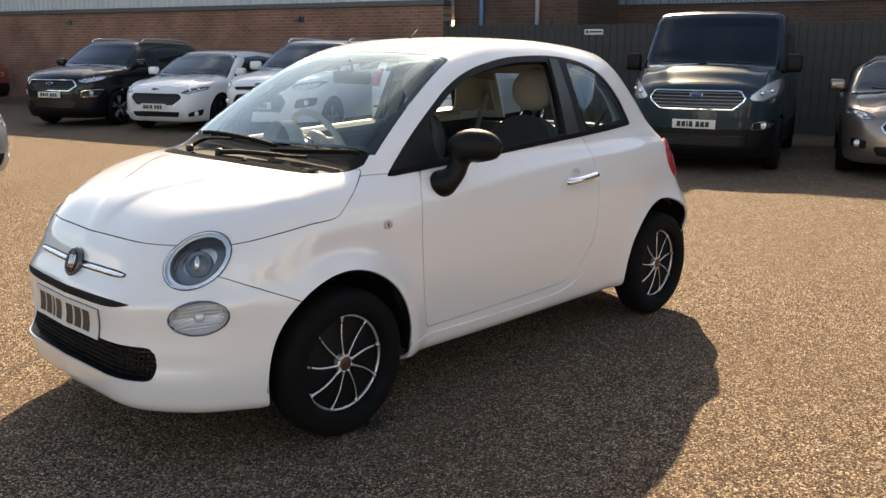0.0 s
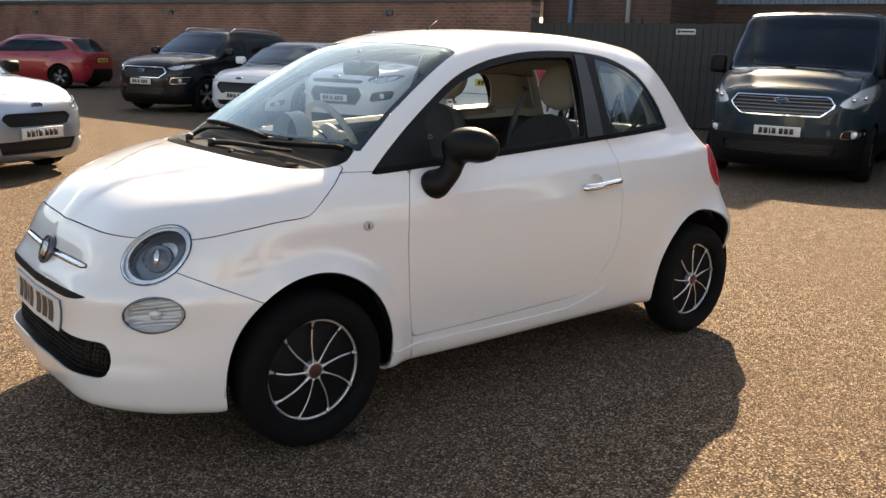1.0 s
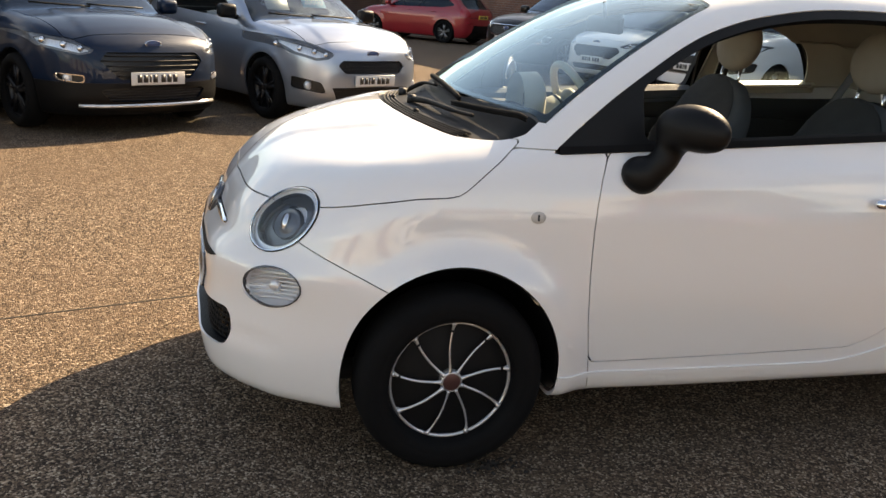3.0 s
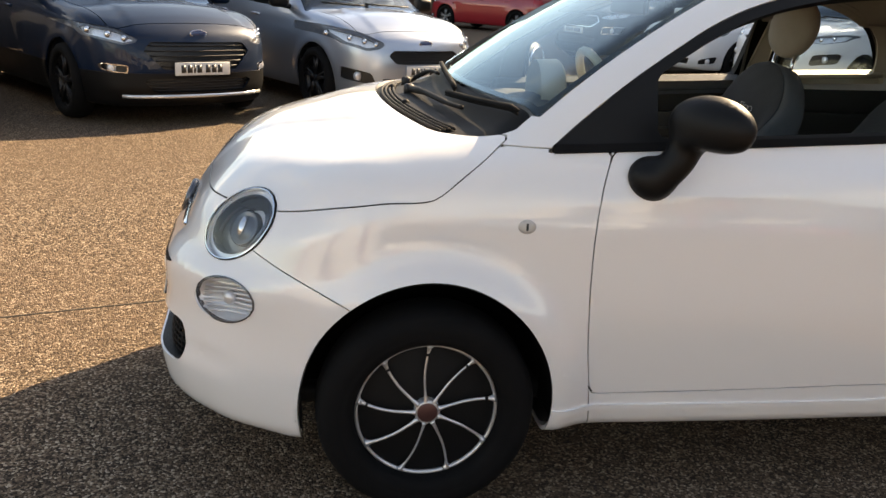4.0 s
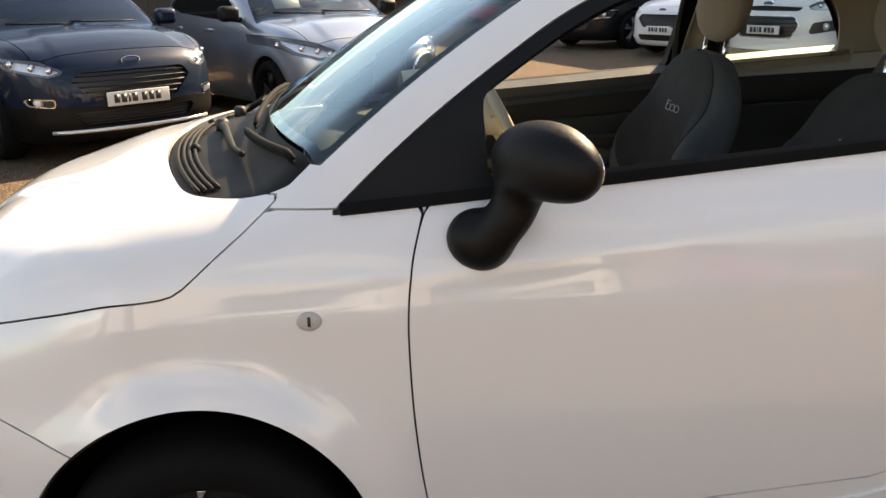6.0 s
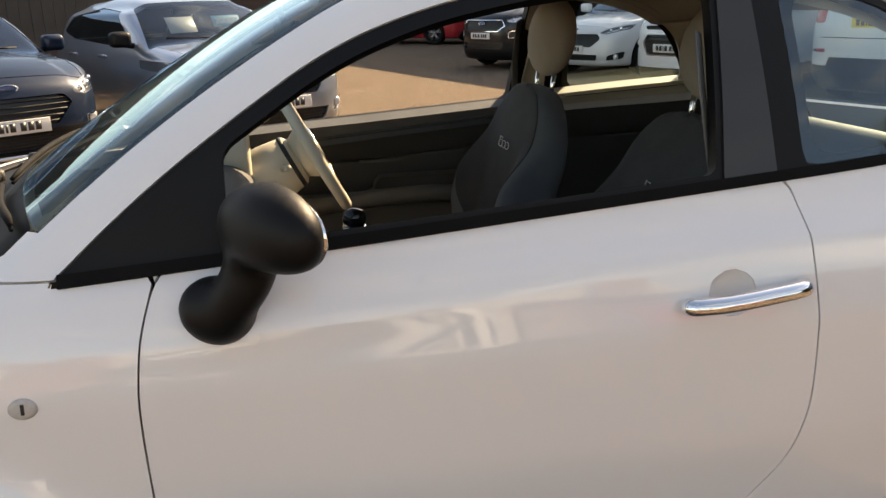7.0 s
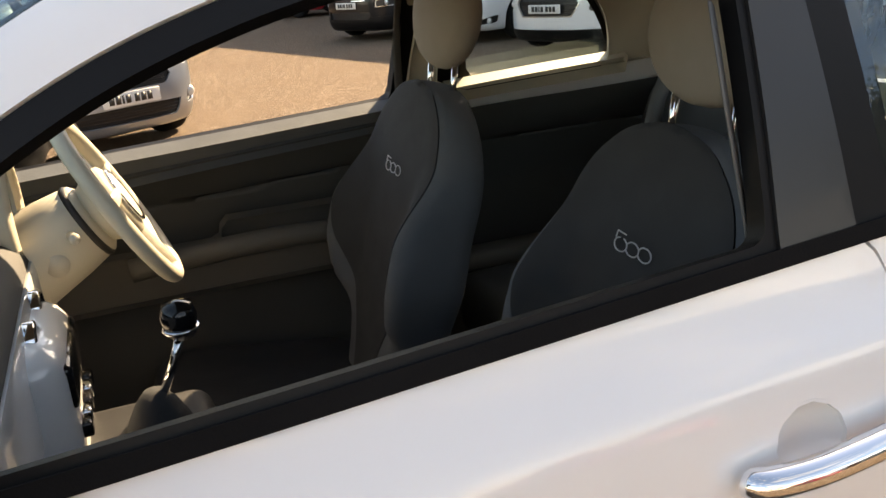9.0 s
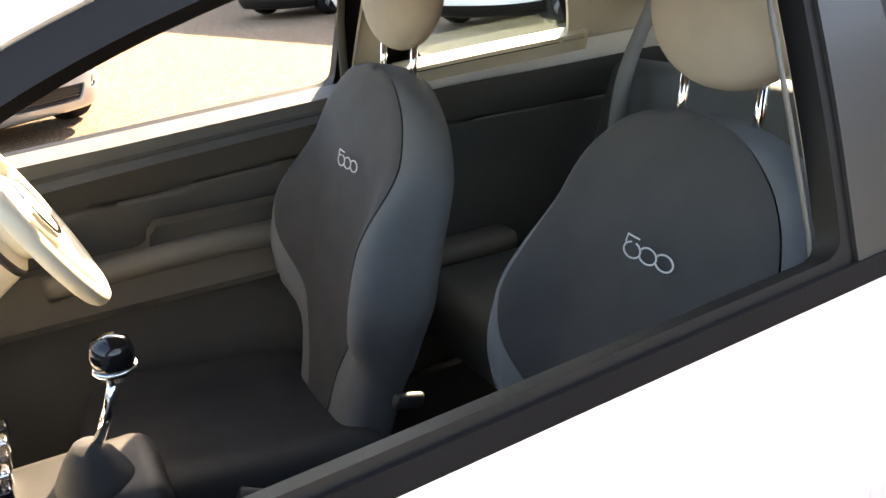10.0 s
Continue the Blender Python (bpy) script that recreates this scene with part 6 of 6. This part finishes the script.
VAN = dict(f=0.92, base=2.93, r=1.05, hw=0.965, high=2.06, nose=1.10, cowl=-0.10, cz=1.33, stx=0.62, roof_end=3.85, beltline=1.24, upright=0.8, tail=0.1)
van_areas = dict(glass=[(0.42, 1.26), (0.80, 1.72), (1.55, 1.76), (1.55, 1.26)], grille=HEX(0.44, 0.58, 0.80, 0.92, 1.02), grille_frame=CHROME, lower=[(-0.05, 0.36), (0.60, 0.36), (0.66, 0.48), (-0.05, 0.50)], fog=[(0.66, 0.55), (0.88, 0.56), (0.90, 0.66), (0.68, 0.64)], fog_frame=CHROME, lamp=[(0.60, 0.95), (0.66, 0.90), (0.78, 0.89), (0.93, 0.97), (0.96, 1.20), (0.80, 1.13)], bezel=0.012, badge=0.97, grille_bars=5, bar_r=0.009, bar_mat=ALLOY, mirror_mat=BLACK_TRIM, cladding=0.56)
parked_car("blue_van", "dark blue panel van with chrome slatted grille", VAN, car_paint("van_blue_paint", (0.012, 0.030, 0.042), 0.3, 0.4), (7.95, 2.03, 0), 199, van_areas, 0.045, 0.34, plate_z=0.615)

saloon_areas = dict(glass=GLASS_HATCH, grille=HEX(0.36, 0.48, 0.50, 0.62, 0.72), grille_frame=CHROME, lower=[(-0.05, 0.28), (0.5, 0.28), (0.55, 0.40), (-0.05, 0.41)], fog=[(0.62, 0.36), (0.80, 0.38), (0.80, 0.48), (0.62, 0.46)], lamp=[(0.52, 0.72), (0.66, 0.70), (0.86, 0.76), (0.88, 0.84), (0.62, 0.79)], badge=0.79)
parked_car("bronze_saloon", "bronze-silver saloon parked beside the van", dict(HATCH5, f=0.95, base=2.85, hw=0.925, roof_end=3.0), car_paint("bronze_paint", (0.26, 0.21, 0.18), 0.7), (9.1, -0.30, 0), 200, saloon_areas, 0.042, 0.33, plate_z=0.5)

rear_suv = dict(dark_suv, grille_frame=None, fog_frame=None, cladding=0.46, rails=False)
parked_car("white_crossover", "white crossover parked nose to the fence, its rear showing", dict(SUV, high=1.56), car_paint("white_crossover_paint", (0.72, 0.75, 0.78), 0.0), (11.6, 8.1, 0), 22, rear_suv, 0.042, 0.35, plate_z=0.60, rear_view=True)

red_at = Vector((4.29, 25.9, 0))
parked_car("red_hatchback", "red five-door hatchback parked facing the wall", HATCH5, car_paint("red_paint", (0.34, 0.014, 0.024), 0.15), red_at, 132, dict(st_areas, rear_plate=0.80), 0.045, 0.33, plate_z=0.5, rear_view=True)


# the row of cars facing them across the yard, which the white paint mirrors
across = {"white_sport_utility_car": (1.9, -7.7, 86), "red_hatchback": (4.6, -7.4, 93), "white_hatchback_sport": (-0.9, -8.2, 90)}
for ob in [o for o in bpy.data.objects if o.parent is None and o.name in across]:
    x, y, facing = across[ob.name]
    copy_thing(ob, pose(x, y, 0, 0, 0, facing + 180))


# ---- a tree at the edge of the yard ----
LEAF = material("tree_leaf", (0.035, 0.055, 0.018), 0.55, vary=0.5, scale=3)
BARK = material("bark", (0.09, 0.07, 0.05), 0.9, grain=0.8, grain_scale=40)


def tree(x, y, high, spread):
    ob = thing("tree", pose(x, y, 0), "broad dark green tree at the edge of the yard", "tree")
    trunk = tube(blend([(0, 0, -0.1), (0.05, 0.02, high * 0.25), (-0.05, 0.06, high * 0.5), (0.05, 0, high * 0.8)], 5), [0.24 - 0.012 * k for k in range(16)], 10)
    part("trunk", trunk, BARK, ob)
    rng = random.Random(7)
    tips = []
    for k in range(14):
        a, z = k * 2.4, high * (0.28 + 0.045 * k)
        r = spread * rng.uniform(0.5, 0.9) * (1.0 - 0.35 * k / 14)
        tip = Vector((r * math.cos(a), r * math.sin(a), z + high * rng.uniform(0.12, 0.22)))
        part("limb", tube(blend([(0, 0, z * 0.85), tip * 0.5 + Vector((0, 0, z * 0.4)), tip], 4), [0.09 - 0.008 * i for i in range(9)], 6), BARK, ob)
        tips.append(tip)
    verts, faces = [], []
    for tip in tips + [Vector((0, 0, high * 0.95))]:
        for j in range(2600):
            v = Vector((rng.gauss(0, 1), rng.gauss(0, 1), rng.gauss(0, 0.75)))
            p = tip + v * spread * 0.26
            n = Vector((rng.uniform(-1, 1), rng.uniform(-1, 1), rng.uniform(-1, 1))).normalized()
            u = n.orthogonal().normalized() * rng.uniform(0.05, 0.09)
            w = n.cross(u) * 1.5
            i = len(verts)
            verts += [p - w, p + u + n * 0.015, p + w, p - u + n * 0.015]
            faces.append((i, i + 1, i + 2, i + 3))
    crown = part("crown", (verts, faces), LEAF, ob, "dense small dark green leaves", smooth=False)
    crown["kind"] = "stuff"
    return ob


tree(16.8, -10.5, 6.3, 3.4)
# unseen wall with piers, added so the white flank mirrors a bright band
PLASTER = material("pale_plaster", (0.62, 0.60, 0.57), 0.85, vary=0.2, scale=1.2, grain=0.4, grain_scale=60)
back_wall = part("wall_south", box(-16, 22, -16.4, -16, 0, 3.0), PLASTER, smooth=False)
tagged(back_wall, "unseen pale plastered wall added for the paint to mirror", "wall", kind="structure")
for k in range(9):
    part("pier", box(-14.6 + 4.4 * k, -13.5 + 4.4 * k, -15.99, -15.80, 0, 3.05), BRICK, back_wall, smooth=False)


# ---- a little litter beside the front wheel ----
def litter(x, y, seed, n):
    rng = random.Random(seed)
    verts, faces = [], []
    for _ in range(n):
        c = Vector((x + rng.gauss(0, 0.055), y + rng.gauss(0, 0.022), 0.003))
        a, w = rng.uniform(0, 6.3), rng.uniform(0.006, 0.014)
        u, v = Vector((math.cos(a), math.sin(a), rng.uniform(-0.3, 0.5))) * w, Vector((-math.sin(a), math.cos(a), rng.uniform(0, 0.5))) * w * 0.6
        i = len(verts)
        verts += [c - u, c + v + Vector((0, 0, 0.004)), c + u, c - v + Vector((0, 0, 0.002))]
        faces.append((i, i + 1, i + 2, i + 3))
    return verts, faces


DEAD_LEAF = material("dead_leaf", (0.030, 0.022, 0.016), 0.8, vary=0.5, scale=40)
tagged(part("dead_leaves", litter(0.14, -0.77, 3, 60), DEAD_LEAF, smooth=False), "small dark dead leaves lying on the gravel", "leaves", kind="stuff")
